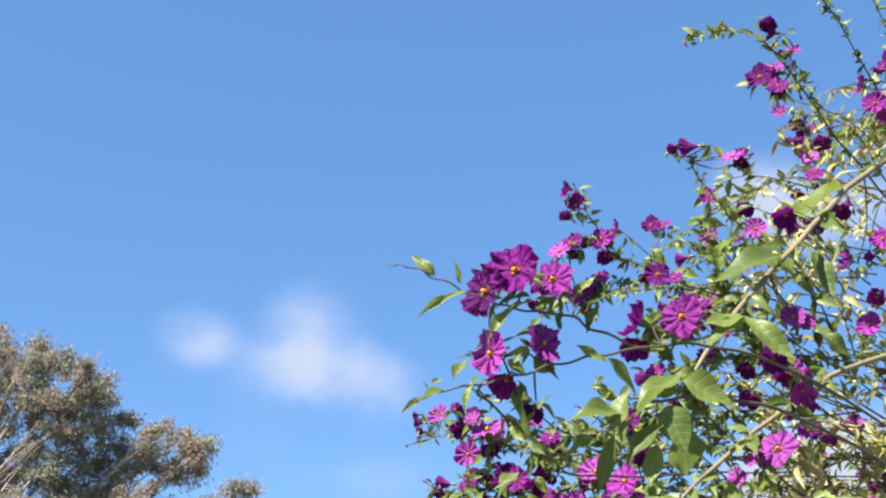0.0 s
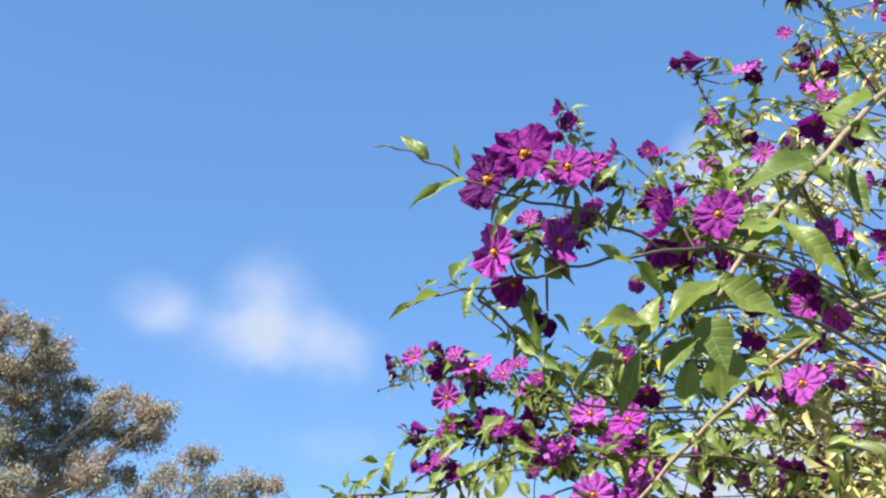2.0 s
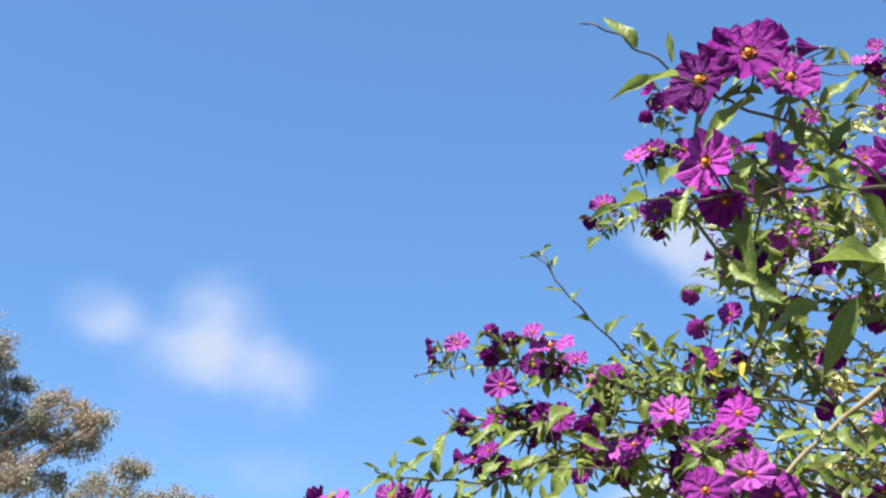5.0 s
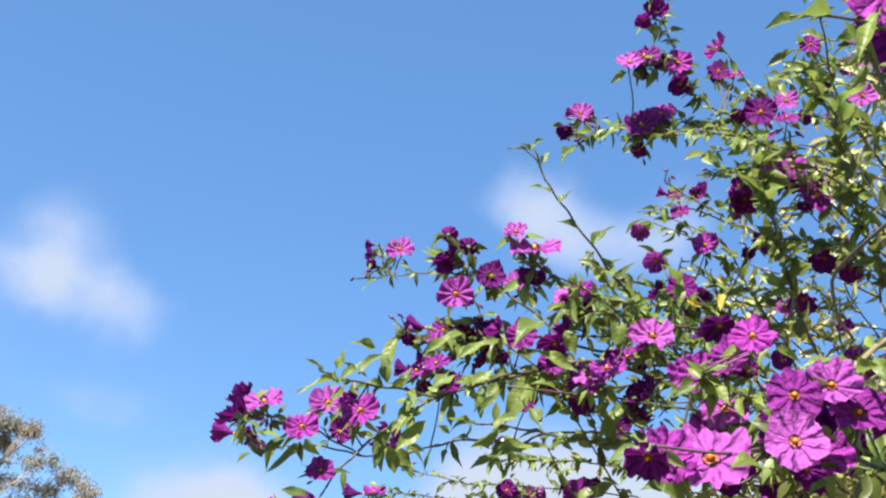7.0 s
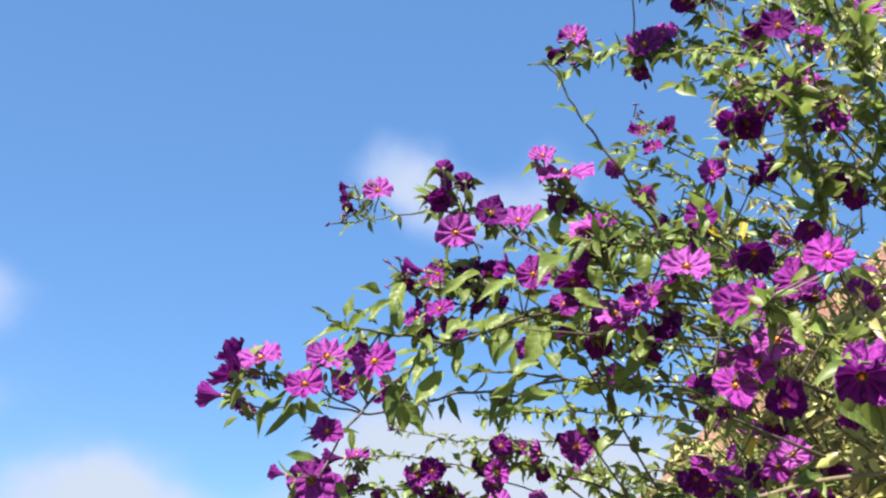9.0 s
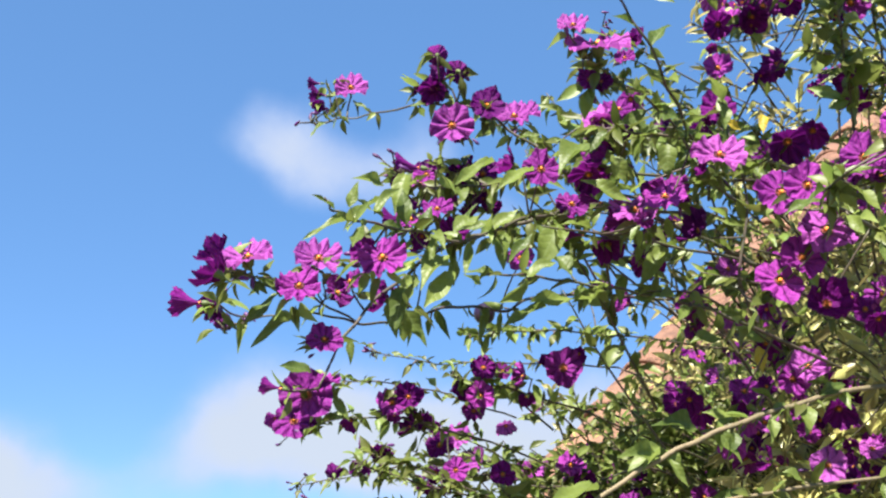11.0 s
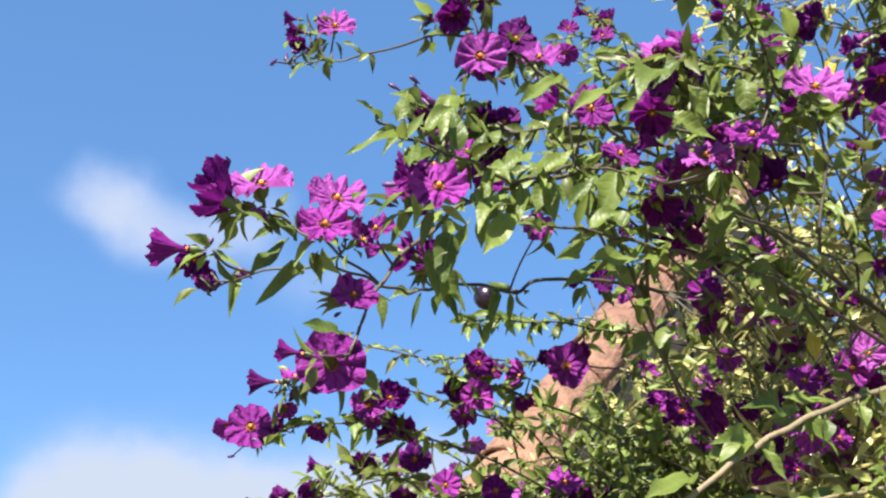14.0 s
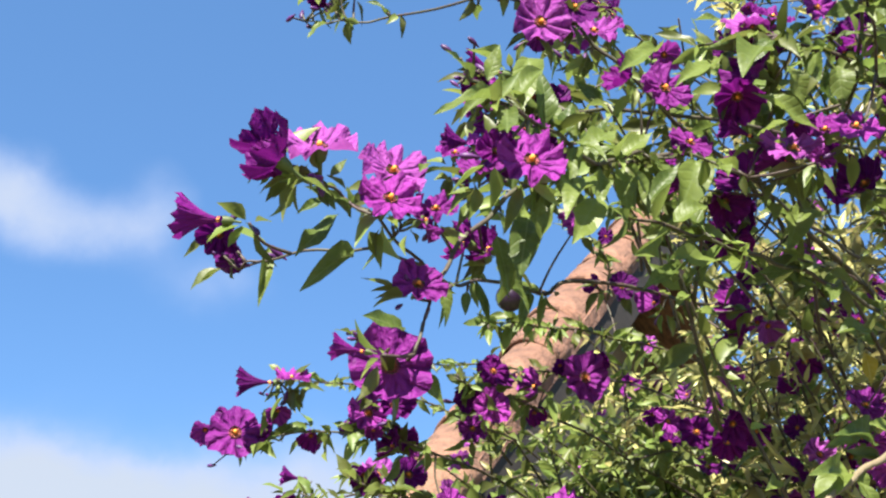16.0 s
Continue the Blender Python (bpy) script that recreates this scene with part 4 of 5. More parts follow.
# within the shrub, higher
for bx, by, bz, tx, ty, tz, wide in (
    (-0.025, 0.885, 1.739, -0.046, 0.880, 1.728, 0.26), (-0.024, 0.885, 1.746, -0.040, 0.881, 1.747, 0.30),
    (0.022, 0.880, 1.707, 0.013, 0.878, 1.710, 0.35), (0.006, 0.880, 1.718, -0.011, 0.875, 1.701, 0.36),
    (0.008, 0.880, 1.711, -0.007, 0.875, 1.692, 0.34), (-0.011, 0.885, 1.694, -0.010, 0.880, 1.706, 0.30),
    (0.022, 0.850, 1.765, 0.032, 0.845, 1.768, 0.30), (0.031, 0.850, 1.752, 0.010, 0.845, 1.744, 0.30),
    (0.017, 0.860, 1.757, -0.005, 0.855, 1.743, 0.30), (0.130, 0.840, 1.759, 0.101, 0.834, 1.759, 0.40),
    (0.106, 0.840, 1.772, 0.116, 0.834, 1.770, 0.40), (0.059, 0.850, 1.771, 0.039, 0.845, 1.754, 0.36),
):
    blade((bx, by, bz), (tx, ty, tz), wide)
# beside the low near shoot
blade((0.026, 0.566, 1.641), (0.041, 0.568, 1.648), 0.30)
blade((0.021, 0.560, 1.630), (0.014, 0.556, 1.606), 0.50, (0.30, -0.80, -0.55))
blade((0.018, 0.600, 1.647), (0.029, 0.598, 1.635), 0.42)
# on the thin upright shoot
for bx, by, bz, tx, ty, tz, wide in (
    (0.036, 0.806, 1.830, 0.026, 0.803, 1.852, 0.06), (0.033, 0.805, 1.840, 0.035, 0.802, 1.848, 0.38),
    (0.046, 0.808, 1.821, 0.050, 0.805, 1.830, 0.45), (0.040, 0.806, 1.825, 0.028, 0.803, 1.829, 0.22),
    (0.059, 0.812, 1.811, 0.047, 0.810, 1.814, 0.22), (0.069, 0.815, 1.805, 0.077, 0.812, 1.824, 0.26),
    (0.024, 0.803, 1.845, 0.013, 0.803, 1.843, 0.16), (0.026, 0.803, 1.844, 0.020, 0.803, 1.849, 0.20),
    (0.025, 0.803, 1.845, 0.032, 0.803, 1.855, 0.20),
):
    blade((bx, by, bz), (tx, ty, tz), wide)

# ---- flowers: place, width in millimetres, the way it looks, tone (p pale pink as if lit, m magenta, k dark violet as if shaded) ----
# the nearest shoot
truss([(0.034, 0.481, 1.786, 24, "c", "k"), (0.021, 0.489, 1.779, 24, "v", "k"), (0.051, 0.490, 1.785, 19, "N", "m"), (0.023, 0.490, 1.751, 19, "v", "m"), (0.046, 0.489, 1.755, 18, "r", "m"), (0.030, 0.493, 1.740, 14, "d", "k"),
       (0.110, 0.503, 1.772, 19, "c", "m"), (0.092, 0.508, 1.771, 17, "l", "k"), (0.090, 0.512, 1.762, 13, "d", "k")], (0, 0, 1))
# along the canes
truss([(0.193, 0.607, 1.807, 14, "N", "p"), (0.186, 0.628, 1.790, 16, "d", "k"), (0.193, 0.630, 1.785, 17, "l", "k"), (0.204, 0.640, 1.775, 15, "d", "m"), (0.201, 0.690, 1.753, 24, "N", "p"), (0.190, 0.694, 1.748, 17, "n", "p"),
       (0.178, 0.700, 1.738, 12, "N", "p"), (0.212, 0.658, 1.890, 15, "d", "k"), (0.262, 0.752, 1.925, 15, "d", "k"), (0.285, 0.760, 1.90, 16, "l", "m"), (0.30, 0.78, 1.86, 18, "N", "m")])
# the outermost shoot
truss([(-0.094, 0.942, 1.697, 13, "t", "k"), (-0.077, 0.956, 1.701, 13, "d", "k"), (-0.071, 0.958, 1.694, 9, "b", "k"), (-0.087, 0.913, 1.711, 15, "a", "k"), (-0.091, 0.899, 1.699, 18, "l", "k"), (-0.086, 0.906, 1.702, 15, "l", "k"),
       (-0.077, 0.902, 1.709, 20, "n", "p"), (-0.041, 0.917, 1.719, 20, "n", "p"), (-0.055, 0.899, 1.699, 19, "N", "m"), (-0.033, 0.912, 1.703, 15, "r", "m"), (-0.026, 0.915, 1.710, 14, "n", "m"), (-0.004, 0.926, 1.708, 16, "l", "k"),
       (-0.040, 0.905, 1.679, 15, "N", "m"), (-0.044, 0.912, 1.656, 22, "c", "m"), (-0.061, 0.910, 1.657, 8, "t", "k")], (0,))
truss([(-0.028, 0.892, 1.714, 14, "n", "m"), (0.003, 0.923, 1.707, 14, "l", "k"), (-0.030, 0.868, 1.707, 20, "N", "m"), (0.028, 0.922, 1.745, 14, "c", "k"), (0.009, 0.930, 1.751, 15, "n", "m"), (0.018, 0.920, 1.755, 15, "n", "m"),
       (0.018, 0.959, 1.761, 15, "n", "m"), (0.081, 0.900, 1.763, 16, "N", "m"), (0.094, 0.866, 1.751, 22, "n", "p"), (0.093, 0.841, 1.749, 19, "n", "m"), (0.111, 0.899, 1.757, 18, "l", "k"), (0.105, 0.905, 1.748, 15, "d", "k")])
# the shoot above it
truss([(0.000, 1.001, 1.851, 18, "N", "p"), (-0.018, 1.008, 1.846, 9, "t", "k"), (-0.016, 1.006, 1.839, 8, "d", "k"), (-0.020, 1.010, 1.853, 7, "t", "k"), (0.013, 0.915, 1.834, 10, "b", "k"), (0.021, 0.927, 1.826, 18, "l", "k"),
       (0.016, 0.925, 1.821, 14, "d", "k"), (0.028, 0.922, 1.832, 12, "b", "k"), (0.044, 0.920, 1.816, 18, "c", "k"), (0.023, 0.917, 1.799, 21, "c", "p"), (0.065, 0.930, 1.819, 20, "n", "p"), (0.077, 0.941, 1.829, 17, "n", "p"),
       (0.034, 0.803, 1.791, 25, "u", "p"), (0.024, 0.806, 1.799, 13, "n", "p")])
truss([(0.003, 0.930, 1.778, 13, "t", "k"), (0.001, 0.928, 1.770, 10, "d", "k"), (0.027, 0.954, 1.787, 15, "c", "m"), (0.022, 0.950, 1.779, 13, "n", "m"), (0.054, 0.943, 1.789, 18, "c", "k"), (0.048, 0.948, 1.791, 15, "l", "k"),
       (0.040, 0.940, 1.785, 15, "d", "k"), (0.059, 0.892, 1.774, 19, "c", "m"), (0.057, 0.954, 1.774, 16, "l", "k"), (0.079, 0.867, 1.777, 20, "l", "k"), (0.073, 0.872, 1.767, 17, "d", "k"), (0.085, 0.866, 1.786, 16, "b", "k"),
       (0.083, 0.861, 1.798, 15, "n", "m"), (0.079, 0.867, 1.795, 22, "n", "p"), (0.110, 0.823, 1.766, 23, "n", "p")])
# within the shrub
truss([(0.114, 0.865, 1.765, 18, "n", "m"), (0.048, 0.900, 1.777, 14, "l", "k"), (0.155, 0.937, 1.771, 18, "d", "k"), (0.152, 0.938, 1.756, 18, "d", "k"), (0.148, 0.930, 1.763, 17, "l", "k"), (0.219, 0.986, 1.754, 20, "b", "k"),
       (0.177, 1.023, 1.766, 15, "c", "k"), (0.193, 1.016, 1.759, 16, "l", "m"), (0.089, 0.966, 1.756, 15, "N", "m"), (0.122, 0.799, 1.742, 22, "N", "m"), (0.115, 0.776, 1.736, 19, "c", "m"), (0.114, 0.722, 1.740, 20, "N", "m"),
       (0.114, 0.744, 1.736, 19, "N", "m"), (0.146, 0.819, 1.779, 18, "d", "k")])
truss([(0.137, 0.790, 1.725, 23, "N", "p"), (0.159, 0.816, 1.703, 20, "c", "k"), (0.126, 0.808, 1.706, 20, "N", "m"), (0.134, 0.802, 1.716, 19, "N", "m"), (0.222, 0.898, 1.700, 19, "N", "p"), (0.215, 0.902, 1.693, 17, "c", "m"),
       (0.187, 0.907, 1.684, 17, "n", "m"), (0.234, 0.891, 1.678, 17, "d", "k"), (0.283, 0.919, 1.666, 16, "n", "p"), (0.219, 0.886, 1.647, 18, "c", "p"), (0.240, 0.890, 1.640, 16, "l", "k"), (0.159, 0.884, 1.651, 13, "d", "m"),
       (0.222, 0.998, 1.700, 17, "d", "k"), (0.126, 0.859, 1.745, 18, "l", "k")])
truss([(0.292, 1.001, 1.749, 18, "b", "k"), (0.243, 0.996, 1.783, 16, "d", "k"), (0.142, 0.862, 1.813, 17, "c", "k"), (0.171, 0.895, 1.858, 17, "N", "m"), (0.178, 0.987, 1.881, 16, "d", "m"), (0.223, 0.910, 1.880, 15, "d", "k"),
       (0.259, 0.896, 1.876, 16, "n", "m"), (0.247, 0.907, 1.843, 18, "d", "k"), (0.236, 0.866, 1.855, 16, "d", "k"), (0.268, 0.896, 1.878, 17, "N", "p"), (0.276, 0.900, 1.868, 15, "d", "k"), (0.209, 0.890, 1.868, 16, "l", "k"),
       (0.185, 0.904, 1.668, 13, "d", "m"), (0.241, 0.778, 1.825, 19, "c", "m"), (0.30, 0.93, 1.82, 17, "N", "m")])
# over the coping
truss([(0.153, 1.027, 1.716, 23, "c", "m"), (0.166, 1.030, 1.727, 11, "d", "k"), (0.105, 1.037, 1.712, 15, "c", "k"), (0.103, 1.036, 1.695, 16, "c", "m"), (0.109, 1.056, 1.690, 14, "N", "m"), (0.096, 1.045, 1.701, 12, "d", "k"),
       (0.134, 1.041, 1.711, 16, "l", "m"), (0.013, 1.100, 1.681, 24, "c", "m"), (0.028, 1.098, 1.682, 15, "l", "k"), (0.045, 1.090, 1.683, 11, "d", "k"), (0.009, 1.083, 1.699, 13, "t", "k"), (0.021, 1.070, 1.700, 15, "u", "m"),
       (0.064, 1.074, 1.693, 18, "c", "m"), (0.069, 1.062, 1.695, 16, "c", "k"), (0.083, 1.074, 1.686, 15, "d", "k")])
truss([(0.075, 1.070, 1.679, 14, "l", "k"), (0.187, 1.235, 1.708, 22, "N", "p"), (0.20, 1.24, 1.699, 14, "d", "k"), (0.089, 1.180, 1.685, 10, "t", "k"), (0.070, 1.181, 1.664, 12, "b", "k"), (0.087, 1.177, 1.672, 14, "d", "k"),
       (0.185, 1.071, 1.667, 18, "n", "m"), (0.195, 1.070, 1.663, 14, "d", "k"), (0.12, 1.13, 1.664, 15, "d", "k"), (0.10, 1.06, 1.655, 15, "N", "m"), (0.053, 1.06, 1.662, 13, "d", "k")])
# the upper shoots
truss([(0.103, 0.847, 1.995, 13, "l", "k"), (0.109, 0.854, 1.985, 15, "c", "k"), (0.100, 0.850, 1.975, 10, "d", "k"), (0.103, 0.852, 1.951, 20, "N", "m"), (0.094, 0.852, 1.944, 17, "n", "p"), (0.128, 0.858, 1.957, 17, "c", "m"),
       (0.131, 0.860, 1.944, 13, "d", "k"), (0.126, 0.874, 1.928, 18, "N", "m"), (0.112, 0.870, 1.915, 20, "N", "m"), (0.117, 0.872, 1.922, 17, "n", "m"), (0.085, 0.906, 1.933, 15, "N", "p"), (0.078, 0.908, 1.932, 7, "t", "k"),
       (0.162, 0.815, 1.911, 18, "c", "k")])
truss([(0.262, 1.093, 1.995, 18, "l", "m"), (0.255, 1.095, 1.997, 11, "d", "k"), (0.229, 1.066, 1.960, 14, "N", "m"), (0.215, 1.070, 1.975, 10, "t", "k"), (0.201, 0.890, 1.902, 18, "N", "m"), (0.195, 0.893, 1.895, 17, "d", "k"),
       (0.208, 0.890, 1.911, 13, "n", "m"), (0.192, 0.832, 1.891, 19, "N", "m"), (0.180, 0.830, 1.888, 13, "d", "m"), (0.213, 0.838, 1.880, 21, "c", "m"), (0.171, 0.801, 1.903, 13, "n", "m"), (0.230, 0.964, 1.936, 18, "d", "k"),
       (0.240, 0.962, 1.942, 16, "N", "m")])
truss([(0.238, 0.762, 2.048, 19, "c", "k"), (0.248, 0.763, 2.056, 18, "n", "p"), (0.245, 0.745, 2.030, 15, "N", "m"), (0.252, 0.764, 2.046, 16, "l", "k"), (0.258, 0.775, 2.094, 17, "l", "k"), (0.268, 0.780, 2.080, 18, "n", "p"),
       (0.252, 0.770, 2.100, 14, "d", "k"), (0.342, 0.970, 2.112, 17, "n", "m"), (0.335, 0.965, 2.100, 18, "l", "k"), (0.350, 0.960, 2.095, 15, "d", "k"), (0.214, 0.769, 1.985, 16, "n", "p"), (0.220, 0.770, 1.981, 12, "d", "k"),
       (0.187, 0.794, 2.005, 15, "t", "k")])
truss([(0.214, 0.852, 1.992, 13, "c", "m"), (0.177, 0.904, 1.989, 15, "c", "k"), (0.186, 0.900, 1.987, 13, "n", "m"), (0.134, 0.816, 1.946, 16, "l", "m"), (0.198, 0.896, 1.955, 12, "t", "k"), (0.339, 0.807, 2.050, 18, "c", "m"),
       (0.325, 0.870, 1.989, 18, "d", "k"), (0.332, 0.814, 1.939, 18, "c", "m"), (0.345, 0.840, 2.085, 16, "l", "m"), (0.360, 0.830, 2.060, 16, "c", "m"), (0.385, 0.870, 2.130, 16, "v", "k"), (0.300, 0.85, 2.01, 15, "N", "m")])
# the low near shoot
truss([(0.071, 0.589, 1.679, 18, "N", "p"), (0.049, 0.573, 1.668, 16, "c", "m"), (0.045, 0.565, 1.652, 17, "c", "p"), (0.081, 0.589, 1.672, 19, "N", "m"), (0.058, 0.58, 1.667, 17, "d", "k"), (0.066, 0.585, 1.655, 18, "v", "m"), (0.027, 0.580, 1.646, 25, "n", "p"), (0.013, 0.580, 1.644, 17, "N", "m"), (0.004, 0.572, 1.641, 13, "d", "k")])


yellow = raw_mesh("leaf", *LEAF_SHAPES[2])
yellow.materials.append(YELLOWED)
for p, along, size in (((0.165, 0.855, 1.812), (-0.3, -0.3, -0.9), 0.012), ((0.145, 0.860, 1.806), (0.7, -0.4, -0.4), 0.010), ((0.150, 0.585, 1.800), (-0.2, -0.4, -0.8), 0.012), ((0.205, 0.915, 1.712), (-0.1, -0.3, -1), 0.016)):
    put("leaf", yellow, Matrix.Translation(p) @ basis(Vector(along).cross(Vector((0.9, -0.5, 0.2))), up=along) @ Matrix.Scale(size, 4))


def berry(place, size):
    """A dark ripe fruit on its stalk."""
    bm = bmesh.new()
    bmesh.ops.create_uvsphere(bm, u_segments=14, v_segments=9, radius=size)
    bmesh.ops.translate(bm, verts=bm.verts, vec=(0, 0, -size * 0.2))
    for f in bm.faces:
        f.smooth = True
    ob = part("berry", bm, BERRY, shrub, "round dark purple fruit")
    ob.location = Vector(place) - ROOT


berry((0.091, 1.010, 1.737), 0.0062)


# ---- the body of the shrub: canes from the ground, twigs and small leaves ----
def left_edge(z):
    """How far the leafy body reaches towards the lawn at a height."""
    zs = (1.20, 1.58, 1.66, 1.72, 1.80, 1.88, 1.96, 2.05, 2.15, 2.3)
    xs = (0.30, 0.30, 0.27, 0.19, 0.13, 0.13, 0.18, 0.25, 0.34, 0.6)
    return float(np.interp(z, zs, xs))


for i in range(9):
    a = i * 0.7
    top = Vector((0.30 + 0.05 * i, 0.92 + 0.04 * (i % 5), 1.55 + 0.07 * (i % 4)))
    foot = Vector((0.05 * math.cos(a), 0.05 * math.sin(a), -0.03))
    mid = Vector((0.02 + 0.03 * math.cos(a), 0.03 * math.sin(a), 0.75))
    vs, fs = [], []
    tube(vs, fs, curve_points([foot, mid, top - ROOT + Vector((0.08, 0.05, -0.25)), top - ROOT], 5), 0.011, 0.004, 8)
    part_mesh("cane", raw_mesh("cane", vs, fs), WOODSTEM, shrub)

twig_v, twig_f = [], []


def twig(a, b, count, size, flowers=0, fine=False):
    """A thin side twig from a to b with small leaves, joined into the body of the shrub."""
    a, b = Vector(a), Vector(b)
    sag = Vector((rng.uniform(-1, 1), rng.uniform(-1, 1), rng.uniform(0.2, 1))) * 0.16 * (b - a).length
    line = curve_points([a, (a + b) / 2 + sag, b], 4)
    tube(twig_v, twig_f, line, 0.0010, 0.0004, 4)
    n = len(line)
    for i in range(count):
        t = 0.10 + 0.90 * (i + rng.random()) / count
        k = min(int(t * (n - 1)), n - 2)
        c = line[k].lerp(line[k + 1], t * (n - 1) - k)
        d = (line[k + 1] - line[k]).normalized()
        v = d * rng.uniform(0.2, 0.9) + Vector((rng.uniform(-1, 1), rng.uniform(-1, 1), rng.uniform(-1.0, 0.7)))
        add_leaf(c, v, turned_up(0.95), size * rng.uniform(0.55, 1.3), single=False, fine=fine)
    for i in range(flowers):
        add_flower(b + Vector((rng.uniform(-1, 1), rng.uniform(-1, 1), rng.uniform(-1, 1))) * 0.02, rng.choice("cNnldd"), rng.uniform(13, 19), rng.choice("pmmkkk"))


SLOT_AT = Vector((0.23, 1.20, 1.71))
SLOT_ALONG = Vector((0.23, 0.0, 0.225)).normalized()
SLOT_FACE = SLOT_ALONG.cross(Vector((0.45, 0.62, 0.16))).normalized()
SLOT_SIDE = 1.0 if SLOT_FACE.z > 0 else -1.0


def in_slot(p):
    """Whether p lies in the thin stretch of growth through which the tiled verge shows."""
    off = (p - SLOT_AT).dot(SLOT_FACE) * SLOT_SIDE / (p.y - 0.35)
    return -0.022 < off < 0.036 and p.y > 0.86


made = 0
while made < 330:
    z = rng.uniform(1.40, 2.16)
    y = rng.triangular(0.80, 1.18, 0.88)
    x = left_edge(z) + abs(rng.gauss(0.0, 0.19)) + 0.12 * max(0, y - 1.05)
    if x > 0.85 or (1.72 < z < 2.05 and rng.random() < 0.4) or (z > 1.82 and rng.random() < 0.42) or (x > 0.3 and rng.random() < 0.2):
        continue
    b = Vector((x, y, z))
    if in_slot(b) or (z < 1.84 and x < 0.25 and rng.random() < 0.75):
        made += rng.random() < 0.5
        continue
    a = b + Vector((rng.uniform(0.04, 0.13), rng.uniform(-0.03, 0.08), rng.uniform(-0.10, 0.03)))
    # Growth further in takes the leaf with sunlight put into its colour.
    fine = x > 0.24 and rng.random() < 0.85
    twig(a, b, rng.randint(16, 26), rng.choice((0.012, 0.015, 0.018, 0.022)) * (1.15 if fine else 1.0), rng.choice((1, 1, 2)) if rng.random() < 0.45 and x > 0.16 else 0, fine)
    made += 1


def thicket(count, place, size, bloom, fine):
    """Twigs whose tips place() gives, but for the thin stretch in front of the verge."""
    for i in range(count):
        b = place()
        if in_slot(b) and rng.random() < (0.40 if b.z < 1.70 else 0.55 if b.z < 1.76 else 0.9):
            continue
        twig(b + Vector((rng.uniform(0.03, 0.12), rng.uniform(-0.01, 0.06), rng.uniform(-0.09, 0.01))), b, rng.randint(15, 23), rng.uniform(*size), 1 if rng.random() < bloom else 0, rng.random() < fine)


def about(p, q, *spread):
    """A place near the line from p to q."""
    return Vector(p).lerp(Vector(q), rng.random()) + Vector([rng.uniform(*s) for s in spread])


thicket(130, lambda: about((0.17, 1.30, 1.47), (0.84, 1.48, 2.04), (-0.03, 0.12), (-0.22, 0.10), (-0.10, 0.03)), (0.015, 0.024), 0.10, 0.2)
thicket(190, lambda: about((0.03, 1.08, 1.57), (0.27, 1.10, 1.72), (-0.03, 0.08), (-0.06, 0.12), (-0.07, 0.03)), (0.009, 0.016), 0.26, 0.0)
thicket(150, lambda: about((0.24, 1.24, 1.58), (0.66, 1.36, 1.93), (-0.02, 0.10), (-0.08, 0.08), (-0.09, 0.0)), (0.012, 0.020), 0.05, 0.4)
thicket(90, lambda: Vector((rng.uniform(0.19, 0.46), rng.uniform(0.92, 1.03), rng.uniform(1.60, 1.86))), (0.011, 0.018), 0.10, 1.0)
thicket(120, lambda: Vector((rng.uniform(0.24, 0.52), rng.uniform(0.92, 1.20), rng.uniform(1.62, 1.88))), (0.012, 0.019), 0.12, 0.9)
thicket(6, lambda: about((0.06, 0.92, 1.735), (0.20, 0.95, 1.755), (-0.04, 0.06), (-0.05, 0.05), (-0.025, 0.025)), (0.010, 0.018), 0.15, 0.0)
thicket(10, lambda: about((0.03, 0.93, 1.770), (0.20, 0.93, 1.80), (-0.02, 0.06), (-0.04, 0.05), (-0.02, 0.025)), (0.010, 0.018), 0.15, 0.0)
thicket(22, lambda: about((0.09, 0.93, 1.825), (0.24, 0.96, 1.875), (-0.02, 0.03), (-0.05, 0.06), (-0.025, 0.02)), (0.009, 0.017), 0.12, 0.2)
thicket(80, lambda: about((0.22, 1.17, 1.69), (0.50, 1.22, 1.83), (-0.04, 0.06), (-0.05, 0.05), (-0.05, 0.03)), (0.011, 0.020), 0.06, 0.2)
thicket(70, lambda: about((0.10, 1.12, 1.66), (0.30, 1.14, 1.73), (-0.03, 0.05), (-0.05, 0.05), (-0.04, 0.03)), (0.009, 0.017), 0.22, 0.0)
# finer growth behind, its sunlight partly put into the leaf colour, in front of the tiled verge
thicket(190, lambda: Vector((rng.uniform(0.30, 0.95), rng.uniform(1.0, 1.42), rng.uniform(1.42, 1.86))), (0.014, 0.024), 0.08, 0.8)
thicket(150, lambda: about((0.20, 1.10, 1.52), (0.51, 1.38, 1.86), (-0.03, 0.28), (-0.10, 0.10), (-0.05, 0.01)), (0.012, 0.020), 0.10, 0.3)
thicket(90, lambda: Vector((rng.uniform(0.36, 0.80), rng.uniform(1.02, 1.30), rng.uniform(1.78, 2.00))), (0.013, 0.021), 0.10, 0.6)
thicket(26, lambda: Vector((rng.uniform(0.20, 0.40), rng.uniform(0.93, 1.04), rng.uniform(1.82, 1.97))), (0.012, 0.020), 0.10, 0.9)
body = raw_mesh("foliage", [v - ROOT for v in foliage_v], foliage_f)
tagged(part_mesh("foliage", body, FOLIAGE, shrub, "dense small green leaves"), kind="stuff")
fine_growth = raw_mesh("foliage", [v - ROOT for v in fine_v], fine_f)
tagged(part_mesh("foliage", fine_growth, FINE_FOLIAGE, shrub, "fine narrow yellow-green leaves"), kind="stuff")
tagged(part_mesh("twig", raw_mesh("twig", [v - ROOT for v in twig_v], twig_f), GREENSTEM, shrub, "thin green twigs"), kind="stuff")

